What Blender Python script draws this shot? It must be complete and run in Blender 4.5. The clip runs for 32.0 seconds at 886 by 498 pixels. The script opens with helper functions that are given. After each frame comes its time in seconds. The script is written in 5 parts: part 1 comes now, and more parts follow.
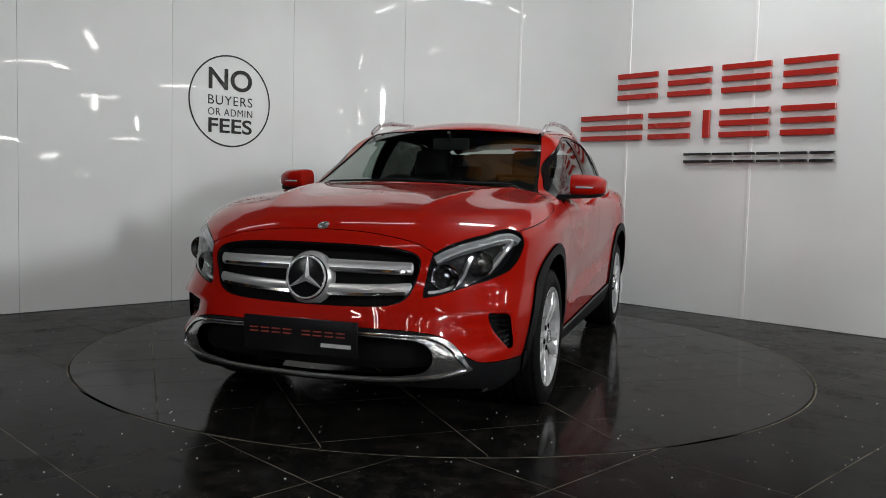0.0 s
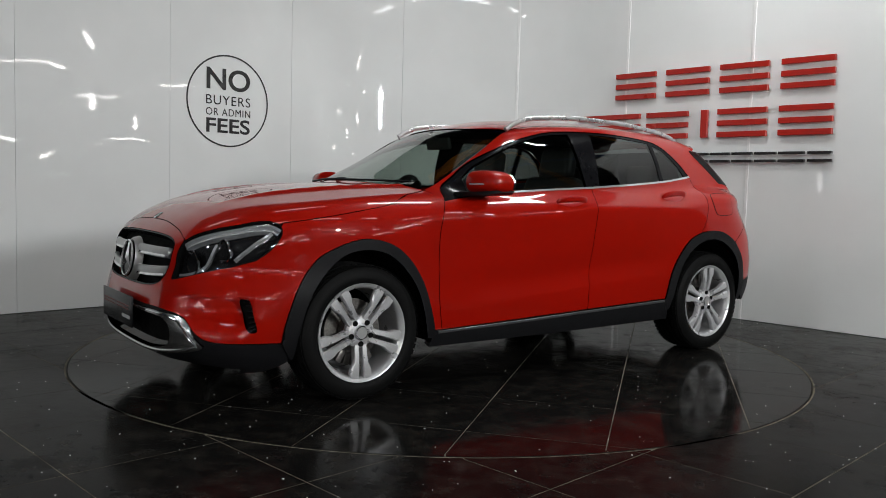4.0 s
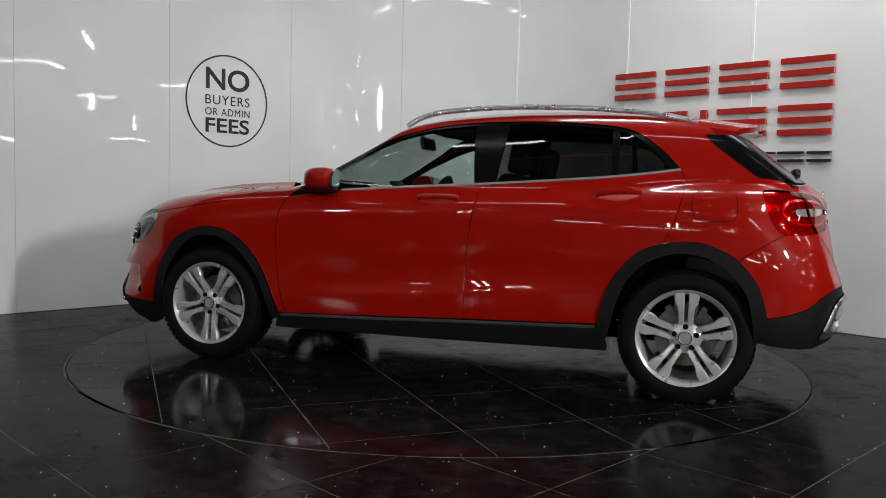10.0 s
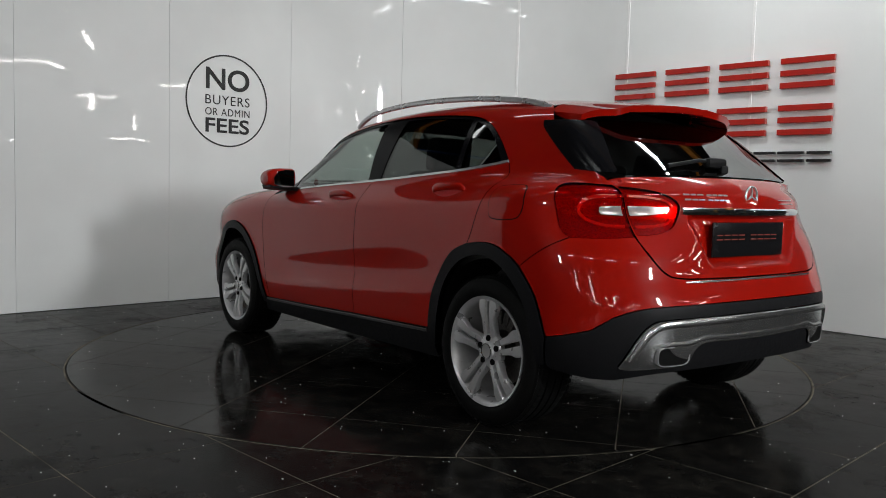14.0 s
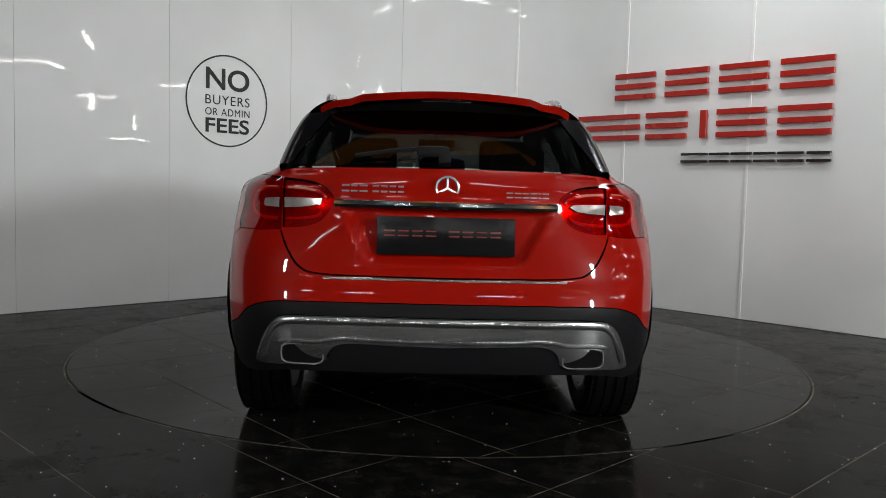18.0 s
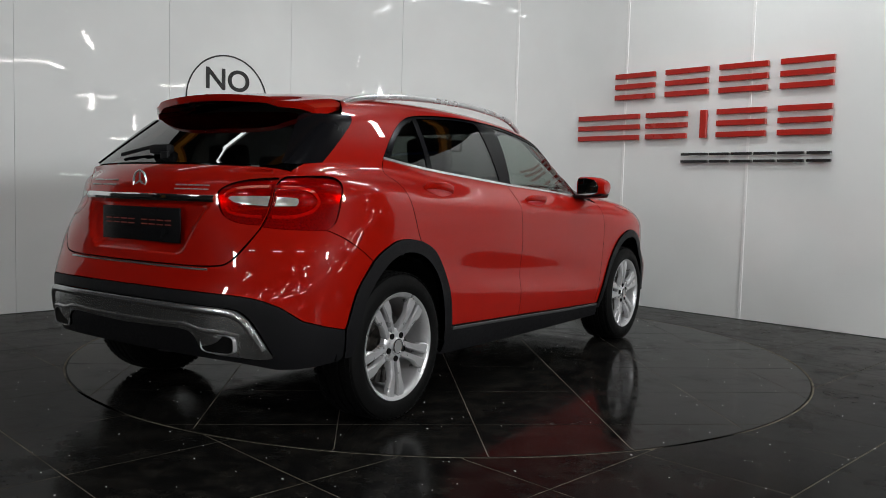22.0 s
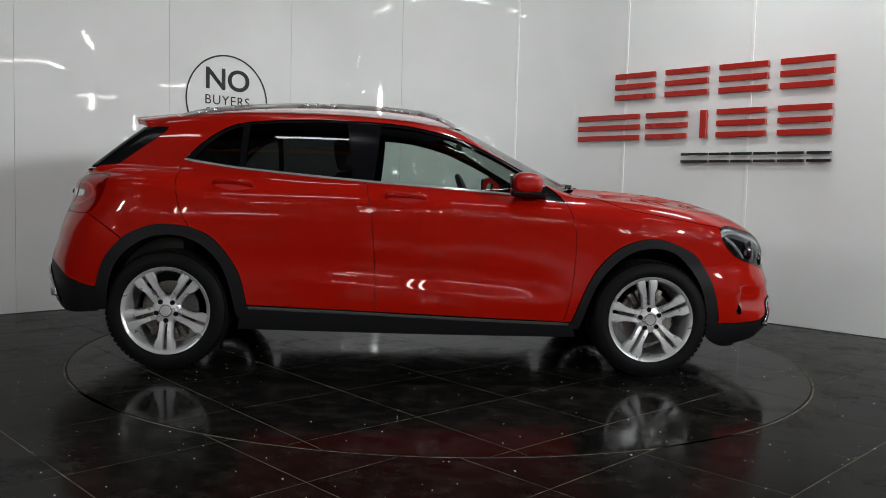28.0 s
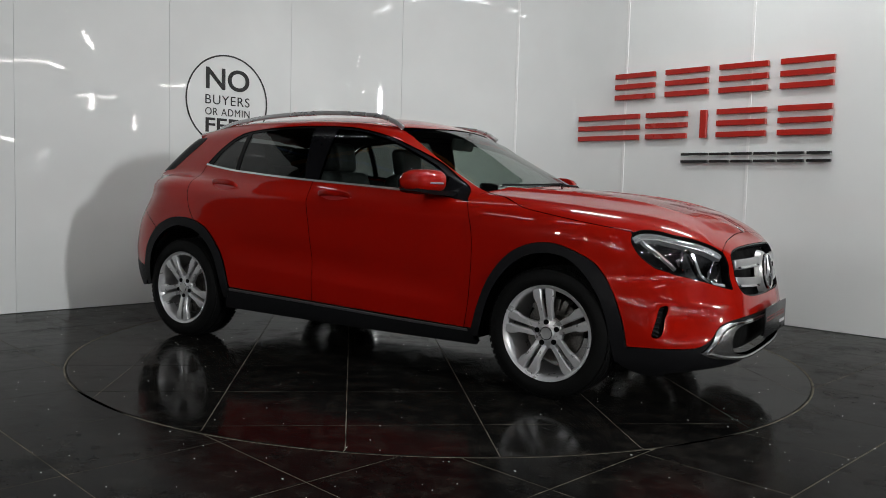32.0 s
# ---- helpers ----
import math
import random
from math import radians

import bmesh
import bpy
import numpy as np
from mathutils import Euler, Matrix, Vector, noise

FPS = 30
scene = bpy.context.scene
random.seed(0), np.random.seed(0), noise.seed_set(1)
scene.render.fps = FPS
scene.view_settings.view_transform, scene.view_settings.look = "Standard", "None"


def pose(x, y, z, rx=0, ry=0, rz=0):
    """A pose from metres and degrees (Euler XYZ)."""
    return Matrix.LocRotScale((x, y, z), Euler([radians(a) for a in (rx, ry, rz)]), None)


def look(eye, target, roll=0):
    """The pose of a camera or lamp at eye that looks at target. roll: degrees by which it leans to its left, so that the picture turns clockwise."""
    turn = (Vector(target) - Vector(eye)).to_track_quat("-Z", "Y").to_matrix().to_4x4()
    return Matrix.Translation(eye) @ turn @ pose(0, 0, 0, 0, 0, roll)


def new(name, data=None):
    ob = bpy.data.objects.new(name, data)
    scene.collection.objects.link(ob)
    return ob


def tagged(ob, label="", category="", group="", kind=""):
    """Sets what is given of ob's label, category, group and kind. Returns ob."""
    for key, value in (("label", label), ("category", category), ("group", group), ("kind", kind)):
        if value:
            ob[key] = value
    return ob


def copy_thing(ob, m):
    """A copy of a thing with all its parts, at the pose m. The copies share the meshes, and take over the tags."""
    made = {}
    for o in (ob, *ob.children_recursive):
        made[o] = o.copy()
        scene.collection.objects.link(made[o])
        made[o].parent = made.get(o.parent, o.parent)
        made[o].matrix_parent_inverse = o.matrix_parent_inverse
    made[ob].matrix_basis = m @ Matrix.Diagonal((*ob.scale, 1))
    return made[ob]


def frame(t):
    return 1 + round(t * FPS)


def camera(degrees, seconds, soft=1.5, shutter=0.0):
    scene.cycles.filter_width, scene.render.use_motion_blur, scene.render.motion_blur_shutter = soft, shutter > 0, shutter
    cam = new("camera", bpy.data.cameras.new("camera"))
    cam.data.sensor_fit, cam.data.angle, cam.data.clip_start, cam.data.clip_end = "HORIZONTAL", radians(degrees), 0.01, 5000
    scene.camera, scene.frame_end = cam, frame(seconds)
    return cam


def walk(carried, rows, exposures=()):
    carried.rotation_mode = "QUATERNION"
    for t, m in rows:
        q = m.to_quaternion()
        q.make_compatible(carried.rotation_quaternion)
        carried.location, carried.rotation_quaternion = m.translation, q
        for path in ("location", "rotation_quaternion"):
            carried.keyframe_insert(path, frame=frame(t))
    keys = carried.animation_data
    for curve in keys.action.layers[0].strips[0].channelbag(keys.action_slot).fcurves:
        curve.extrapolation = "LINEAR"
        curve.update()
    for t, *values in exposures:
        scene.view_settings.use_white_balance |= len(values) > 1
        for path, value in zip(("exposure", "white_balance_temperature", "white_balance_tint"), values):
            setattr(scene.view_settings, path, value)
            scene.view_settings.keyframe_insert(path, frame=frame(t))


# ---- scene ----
cam = camera(56.929, 32.0, soft=0.9)
EYE = Vector((0.0288, -5.3402, 1.0224))


def aim(yaw, pitch=-4.0137, roll=1.518):
    a, b = radians(yaw), radians(pitch)
    way = Vector((math.sin(a) * math.cos(b), math.cos(a) * math.cos(b), math.sin(b)))
    return look(EYE, EYE + way, roll)


# the tripod settles by a fifth of a degree in the first seconds, then stands still
walk(cam, [(0.0, aim(-0.44)), (0.5, aim(-0.44)), (1.0, aim(-0.37)), (2.0, aim(-0.34)), (3.5, aim(-0.325)),
           (5.5, aim(-0.262)), (7.0, aim(-0.262)), (32.0, aim(-0.262))], [(0.0, 0.0), (32.0, 0.0)])

# ---------------------------------------------------------------- world and light
world = bpy.data.worlds.new("world")
scene.world = world
world.use_nodes = True
world.node_tree.nodes["Background"].inputs[0].default_value = (0.75, 0.85, 1.0, 1)
world.node_tree.nodes["Background"].inputs[1].default_value = 0.006


def area_lamp(name, eye, target, power, sx, sy, colour=(0.965, 1.0, 1.01)):
    data = bpy.data.lights.new(name, "AREA")
    data.shape, data.size, data.size_y, data.energy, data.color = "RECTANGLE", sx, sy, power, colour
    ob = new(name, data)
    ob.matrix_world = look(eye, target)
    return ob


KEY_PLACES = ((6.8, -7.5, 3.13), (-6.6, -7.3, 3.1))
area_lamp("key_lamp_right", KEY_PLACES[0], (0, 0.4, 0.9), 435, 0.36, 1.0)
area_lamp("key_lamp_left", KEY_PLACES[1], (0, 0.4, 0.9), 80, 0.36, 1.0)
# rows of hall tubes overhead
for x in (-3.3, -1.1, 1.1, 3.3):
    area_lamp("hall_tube", (x, -2.6, 4.4), (x, -1.6, 0), 6, 1.2, 0.10)
    area_lamp("hall_tube", (x, 0.2, 4.4), (x, 0.8, 0), 56 if x > 0 else 3, 1.2, 0.10)
    area_lamp("hall_tube", (x * 1.4, -8.0, 4.4), (x * 1.4, -8.2, 0), 17, 1.2, 0.10)

# ---------------------------------------------------------------- materials


class Nodes:
    """A small builder for node materials."""

    def __init__(self, name):
        self.mat = bpy.data.materials.new(name)
        self.mat.use_nodes = True
        self.tree = self.mat.node_tree
        self.bsdf = self.tree.nodes["Principled BSDF"]

    def add(self, kind, **values):
        node = self.tree.nodes.new(kind)
        for key, value in values.items():
            node.inputs[key.replace("_", " ")].default_value = value
        return node

    def link(self, a, b):
        self.tree.links.new(a, b)

    def coords(self, space="Object"):
        return self.tree.nodes.new("ShaderNodeTexCoord").outputs[space]

    def noise(self, scale, detail=4.0, rough=0.55, vector=None):
        node = self.add("ShaderNodeTexNoise", Scale=scale, Detail=detail, Roughness=rough)
        self.link(vector or self.coords(), node.inputs["Vector"])
        return node.outputs["Fac"]

    def ramp(self, fac, stops):
        node = self.tree.nodes.new("ShaderNodeValToRGB")
        while len(node.color_ramp.elements) < len(stops):
            node.color_ramp.elements.new(0.5)
        for e, (pos, colour) in zip(node.color_ramp.elements, stops):
            e.position = pos
            e.color = (*colour, 1) if not isinstance(colour, (int, float)) else (colour, colour, colour, 1)
        self.link(fac, node.inputs[0])
        return node.outputs[0]

    def mix(self, fac, a, b):
        node = self.tree.nodes.new("ShaderNodeMix")
        node.data_type = "RGBA"
        for sock, v in ((node.inputs[0], fac), (node.inputs[6], a), (node.inputs[7], b)):
            if isinstance(v, tuple):
                sock.default_value = (*v, 1)
            elif isinstance(v, (int, float)):
                sock.default_value = v
            else:
                self.link(v, sock)
        return node.outputs[2]

    def bump(self, height, strength, distance=0.01):
        node = self.add("ShaderNodeBump", Strength=strength, Distance=distance)
        self.link(height, node.inputs["Height"])
        self.link(node.outputs[0], self.bsdf.inputs["Normal"])

    def set(self, **values):
        for key, value in values.items():
            sock = self.bsdf.inputs[key.replace("_", " ")]
            if isinstance(value, tuple):
                sock.default_value = (*value, 1)
            elif isinstance(value, (int, float)):
                sock.default_value = value
            else:
                self.link(value, sock)
        return self


def plain(name, colour, rough, metal=0.0, grain=60.0, vary=0.12, bump=0.0, coat=0.0, **more):
    n = Nodes(name)
    fac = n.noise(grain)
    dark = tuple(c * (1 - vary) for c in colour)
    lite = tuple(min(1, c * (1 + vary)) for c in colour)
    n.set(Base_Color=n.ramp(fac, [(0.3, dark), (0.7, lite)]), Metallic=metal, Coat_Weight=coat, **more)
    n.set(Roughness=n.ramp(n.noise(grain * 0.23), [(0.3, max(0.01, rough * 0.85)), (0.75, min(1, rough * 1.2))]))
    if bump:
        n.bump(n.noise(grain * 4), bump, 0.002)
    return n.mat


def car_paint():
    n = Nodes("red_car_paint")
    fac = n.noise(900, 2)
    n.set(Base_Color=n.ramp(fac, [(0.35, (0.295, 0.0044, 0.0011)), (0.65, (0.345, 0.0056, 0.0014))]), Metallic=0.0,
          Roughness=n.ramp(n.noise(7), [(0.3, 0.30), (0.7, 0.36)]), Coat_Weight=1.0, Coat_IOR=1.40, Specular_IOR_Level=0.05,
          Coat_Roughness=n.ramp(n.noise(3), [(0.35, 0.006), (0.8, 0.022)]))
    return n.mat


def tile_stone(name, ior, dull, dust):
    n = Nodes(name)
    info = n.tree.nodes.new("ShaderNodeObjectInfo")
    co = n.coords("Object")
    streak = n.noise(3.1, 6, 0.62, co)
    fine = n.noise(45, 3, 0.6, co)
    base = n.ramp(streak, [(0.30, (0.002 + dust, 0.002 + dust, 0.002 + dust)), (0.75, (0.008 + dust, 0.0074 + dust, 0.0068 + dust))])
    vary = n.ramp(info.outputs["Random"], [(0.0, (0.002, 0.002, 0.002)), (1.0, (0.007, 0.0067, 0.0062))])
    stain = n.ramp(n.noise(7.5, 8, 0.72, co), [(0.47, 0.0), (0.58, 0.45), (0.72, 1.0)])
    n.set(Base_Color=n.mix(stain, n.mix(0.45, base, vary), (0.018 + 2 * dust, 0.016 + 1.9 * dust, 0.0132 + 1.7 * dust)), IOR=ior)
    smear = n.ramp(n.noise(2.3, 7, 0.74, co), [(0.36, 0.03 + dull), (0.52, 0.10 + dull), (0.66, 0.34 + dull)])
    n.set(Roughness=n.mix(0.35, smear, n.ramp(n.noise(11, 6, 0.7, co), [(0.35, 0.03 + dull), (0.62, 0.3 + dull)])))
    n.bump(fine, 0.04, 0.002)
    return n.mat


def wall_sheet():
    n = Nodes("white_gloss_sheet")
    co = n.coords("Object")
    n.set(Base_Color=n.ramp(n.noise(1.3, 4, 0.5, co), [(0.3, (0.70, 0.71, 0.70)), (0.7, (0.76, 0.77, 0.76))]),
          Roughness=n.ramp(n.noise(2.2, 3, 0.5, co), [(0.3, 0.015), (0.7, 0.04)]), IOR=1.45)
    n.bump(n.noise(1.7, 2, 0.5, co), 0.04, 0.02)
    return n.mat


def clear_glass(name, tint, gloss=0.02):
    n = Nodes(name)
    tree = n.tree
    tree.nodes.remove(n.bsdf)
    out = tree.nodes["Material Output"]
    clear = tree.nodes.new("ShaderNodeBsdfTransparent")
    clear.inputs[0].default_value = (*tint, 1)
    shine = n.add("ShaderNodeBsdfGlossy", Roughness=gloss)
    edge = n.add("ShaderNodeLayerWeight", Blend=0.5)
    power = n.tree.nodes.new("ShaderNodeMath")
    power.operation = "POWER"
    power.inputs[1].default_value = 4.0
    n.link(edge.outputs["Facing"], power.inputs[0])
    fres = n.tree.nodes.new("ShaderNodeMapRange")
    fres.inputs["To Min"].default_value, fres.inputs["To Max"].default_value = 0.05, 0.95
    n.link(power.outputs[0], fres.inputs["Value"])
    mix = tree.nodes.new("ShaderNodeMixShader")
    n.link(fres.outputs[0], mix.inputs[0])
    n.link(clear.outputs[0], mix.inputs[1])
    n.link(shine.outputs[0], mix.inputs[2])
    n.link(mix.outputs[0], out.inputs[0])
    return n.mat


def glow(name, colour, strength):
    n = Nodes(name)
    n.set(Base_Color=(0.8, 0.8, 0.8), Emission_Color=colour, Emission_Strength=strength)
    return n.mat


PAINT = car_paint()
TILE = tile_stone("dark_dusty_tile", 1.09, 0.07, 0.003)
TABLE_TILE = tile_stone("dark_polished_tile", 1.125, -0.01, 0.002)
GROUT = plain("grey_grout", (0.15, 0.135, 0.105), 0.8, grain=6, vary=0.7, Specular_IOR_Level=0.05)
TABLE_GROUT = plain("dusty_grout", (0.15, 0.135, 0.11), 0.8, grain=5, vary=0.85, Specular_IOR_Level=0.05)
WALL = wall_sheet()
STRIP = plain("white_joint_strip", (0.8, 0.8, 0.79), 0.35, grain=20, vary=0.05)
CLAD = plain("black_grained_plastic", (0.008, 0.008, 0.009), 0.5, grain=300, bump=0.15, Specular_IOR_Level=0.14)
BLACK = plain("matt_black", (0.006, 0.006, 0.006), 0.8, grain=50, Specular_IOR_Level=0.06)
GLOSS_BLACK = plain("gloss_black_trim", (0.005, 0.005, 0.006), 0.16, grain=30, Specular_IOR_Level=0.09)
CHROME = plain("chrome", (0.82, 0.82, 0.83), 0.07, 1.0, grain=15, vary=0.04)
SATIN = plain("satin_aluminium", (0.50, 0.50, 0.50), 0.25, 0.95, grain=9, vary=0.03)
ALLOY = plain("silver_alloy_lacquer", (0.56, 0.56, 0.57), 0.30, 0.55, grain=80, vary=0.04, coat=0.2)
STEEL = plain("brake_steel", (0.16, 0.15, 0.14), 0.42, 1.0, grain=90, vary=0.3)
RUBBER = plain("tyre_rubber", (0.005, 0.005, 0.005), 0.55, grain=120, vary=0.3, bump=0.2, Specular_IOR_Level=0.08)
GLASS = clear_glass("window_glass", (0.62, 0.69, 0.66))
SCREEN_GLASS = clear_glass("windscreen_glass", (0.46, 0.52, 0.48))
TINT = clear_glass("tinted_window_glass", (0.13, 0.14, 0.135))
DARK_TINT = clear_glass("dark_rear_glass", (0.05, 0.053, 0.053))
LENS = clear_glass("clear_lamp_lens", (0.93, 0.94, 0.95))
RED_LENS = clear_glass("red_lamp_lens", (0.86, 0.075, 0.055))
LEATHER = plain("black_upholstery", (0.030, 0.030, 0.031), 0.5, grain=150, vary=0.25, bump=0.3)
CABIN = plain("dark_cabin_plastic", (0.045, 0.045, 0.046), 0.6, grain=200, bump=0.2)
SIGN_RED = plain("red_sign_acrylic", (0.36, 0.012, 0.005), 0.3, grain=12, vary=0.08)
SIGN_BLACK = plain("black_sign_acrylic", (0.012, 0.012, 0.012), 0.3, grain=12)
PLATE = plain("black_plate_plastic", (0.008, 0.008, 0.009), 0.22, grain=25, Specular_IOR_Level=0.18)
RAIL = plain("silver_rail_lacquer", (0.58, 0.58, 0.59), 0.28, 0.75, grain=30, vary=0.04)
LOUVRE = plain("satin_silver_lacquer", (0.42, 0.42, 0.42), 0.30, 0.6, grain=14, vary=0.05)
BRIGHT = plain("bright_polished_trim", (0.74, 0.74, 0.75), 0.16, 0.72, grain=20, vary=0.05)
MIRROR = plain("mirror_glass", (0.85, 0.86, 0.87), 0.02, 1.0, grain=5, vary=0.02)

# ---------------------------------------------------------------- mesh helpers


def link_mesh(name, verts, faces, material, parent=None, label="", smooth=False, normals=None):
    me = bpy.data.meshes.new(name)
    me.from_pydata([tuple(v) for v in verts], [], faces)
    me.materials.append(material)
    if smooth or normals is not None:
        me.shade_smooth()
    if normals is not None:
        me.normals_split_custom_set_from_vertices([tuple(v) for v in normals])
    me.update()
    ob = new(name, me)
    ob.parent = parent
    if label:
        ob["label"] = label
    return ob


def part(name, bm, material, parent, label="", smooth=True, angle=35):
    me = bpy.data.meshes.new(name)
    bmesh.ops.recalc_face_normals(bm, faces=bm.faces)
    bm.to_mesh(me)
    bm.free()
    me.materials.append(material)
    if smooth:
        me.shade_smooth()
        me.set_sharp_from_angle(angle=radians(angle))
    ob = new(name, me)
    ob.parent = parent
    if label:
        ob["label"] = label
    return ob


def boxed(bm, size, m=Matrix(), bevel=0.0, seg=2):
    got = bmesh.ops.create_cube(bm, size=1, matrix=m @ Matrix.Diagonal((*size, 1)))
    if bevel:
        edges = list({e for v in got["verts"] for e in v.link_edges})
        bmesh.ops.bevel(bm, geom=edges, offset=bevel, segments=seg, affect="EDGES", profile=0.6)
    return bm


def lathe(bm, profile, steps=48, m=Matrix(), close=False):
    """Turns (radius, height) pairs round the local z axis."""
    rings = []
    for r, h in profile:
        rings.append([bm.verts.new(m @ Vector((r * math.cos(a), r * math.sin(a), h)))
                      for a in (2 * math.pi * k / steps for k in range(steps))])
    pairs = list(zip(rings, rings[1:])) + ([(rings[-1], rings[0])] if close else [])
    for a, b in pairs:
        for k in range(steps):
            j = (k + 1) % steps
            bm.faces.new((a[k], a[j], b[j], b[k]))
    return rings


def capped(bm, ring):
    bm.faces.new(ring)


def sweep(bm, path, section, up=(0, 0, 1), caps=True, scale=None):
    """Carries a flat section of (side, up) pairs along a path of points."""
    path = [Vector(p) for p in path]
    rings = []
    for i, p in enumerate(path):
        d = (path[min(i + 1, len(path) - 1)] - path[max(i - 1, 0)]).normalized()
        s = d.cross(Vector(up)).normalized()
        u = s.cross(d)
        k = scale[i] if scale else 1.0
        rings.append([bm.verts.new(p + s * a * k + u * b * k) for a, b in section])
    n = len(section)
    for a, b in zip(rings, rings[1:]):
        for k in range(n):
            bm.faces.new((a[k], a[(k + 1) % n], b[(k + 1) % n], b[k]))
    if caps:
        bm.faces.new(rings[0])
        bm.faces.new(rings[-1][::-1])
    return rings


def oval(a, b, n=10, power=2.0):
    out = []
    for k in range(n):
        t = 2 * math.pi * k / n
        c, s = math.cos(t), math.sin(t)
        out.append((a * math.copysign(abs(c) ** (2 / power), c), b * math.copysign(abs(s) ** (2 / power), s)))
    return out


def spline(points, closed=False, n=8):
    """Catmull-Rom through points of any dimension, as a dense array."""
    p = np.array(points, float)
    m = len(p)
    out = []
    for i in range(m if closed else m - 1):
        a, b, c, d = (p[(i + k) % m] if closed else p[min(max(i + k, 0), m - 1)] for k in (-1, 0, 1, 2))
        for j in range(n):
            t = j / n
            out.append(0.5 * (2 * b + (c - a) * t + (2 * a - 5 * b + 4 * c - d) * t * t + (3 * b - a - 3 * c + d) * t ** 3))
    if not closed:
        out.append(p[-1])
    return np.array(out)


def inside(pts, poly):
    x, y = pts[:, 0], pts[:, 1]
    res = np.zeros(len(pts), bool)
    x1, y1 = poly[-1]
    for x2, y2 in poly:
        cross = ((y1 > y) != (y2 > y))
        with np.errstate(divide="ignore", invalid="ignore"):
            res ^= cross & (x < (x2 - x1) * (y - y1) / (y2 - y1) + x1)
        x1, y1 = x2, y2
    return res


def dense(poly, step):
    poly = np.asarray(poly, float)
    out = []
    for a, b in zip(poly, np.roll(poly, -1, 0)):
        k = max(1, int(math.ceil(np.hypot(*(b - a)) / step)))
        out += [a + (b - a) * j / k for j in range(k)]
    return np.array(out)


def inset(poly, gap):
    a = np.sum(poly[:, 0] * np.roll(poly[:, 1], -1) - np.roll(poly[:, 0], -1) * poly[:, 1])
    d = np.roll(poly, -1, 0) - np.roll(poly, 1, 0)
    d /= np.maximum(np.hypot(d[:, 0], d[:, 1]), 1e-9)[:, None]
    return poly + np.stack([-d[:, 1], d[:, 0]], 1) * gap * np.sign(a)


def flat_mesh(poly, holes=(), step=0.03, keep=None):
    """Triangles that fill an outline with holes: points, triangles, boundary loops."""
    from mathutils.geometry import delaunay_2d_cdt
    loops, pts, edges = [], [], []
    for loop in (poly, *holes):
        base = len(pts)
        pts += list(loop)
        idx = list(range(base, base + len(loop)))
        edges += list(zip(idx, idx[1:] + idx[:1]))
        loops.append(idx)
    allb = np.array(pts)
    lo, hi = np.min(poly, 0), np.max(poly, 0)
    gx, gy = np.meshgrid(np.arange(lo[0] + step / 2, hi[0], step), np.arange(lo[1] + step / 2, hi[1], step))
    grid = np.stack([gx.ravel(), gy.ravel()], 1)
    if len(grid):
        ok = inside(grid, poly)
        for h in holes:
            ok &= ~inside(grid, h)
        grid = grid[ok]
    if len(grid):
        near = np.array([np.min((allb[:, 0] - g[0]) ** 2 + (allb[:, 1] - g[1]) ** 2) for g in grid])
        grid = grid[near > (0.45 * step) ** 2]
        pts += list(grid)
    v, _, f, ov, _, _ = delaunay_2d_cdt([Vector(p) for p in pts], edges, [], 0, 1e-7)
    v = np.array([tuple(p) for p in v])
    f = np.array([list(t) for t in f], int)
    mid = v[f].mean(1)
    ok = inside(mid, poly)
    for h in holes:
        ok &= ~inside(mid, h)
    f = f[ok]
    back = {}
    for new_i, olds in enumerate(ov):
        for o in olds:
            back[o] = new_i
    return v, f, [[back[i] for i in loop] for loop in loops]

# ---------------------------------------------------------------- the room
CORNER, ROUND = 4.16, 2.05
ARC = ROUND * math.pi / 4
RING = 2.248


def wall_at(s, z=0.0, off=0.0):
    """A point on the wall at the length s from the middle of its bend, off metres into the room."""
    cy = CORNER - ROUND * math.sqrt(2)
    h = math.sqrt(0.5)
    if abs(s) <= ARC:
        a = math.pi / 2 - s / ROUND
        return Vector(((ROUND - off) * math.cos(a), cy + (ROUND - off) * math.sin(a), z))
    k = 1 if s > 0 else -1
    d = abs(s) - ARC + ROUND
    return Vector((k * (d * h - off * h), CORNER - d * h - off * h, z))


def wall_normal(s):
    return (wall_at(s, 0, 1) - wall_at(s, 0, 0)).normalized()


def sheet(name, s0, s1, z0, z1, off0, off1, material, parent, label="", steps=None):
    n = steps or max(1, int((s1 - s0) / 0.06))
    bm = bmesh.new()
    rows = []
    for k in range(n + 1):
        s = s0 + (s1 - s0) * k / n
        rows.append([bm.verts.new(wall_at(s, z, o)) for z, o in ((z0, off1), (z1, off1), (z1, off0), (z0, off0))])
    for a, b in zip(rows, rows[1:]):
        for k in range(4):
            bm.faces.new((a[k], a[(k + 1) % 4], b[(k + 1) % 4], b[k]))
    bm.faces.new(rows[0])
    bm.faces.new(rows[-1])
    return part(name, bm, material, parent, label, angle=30)


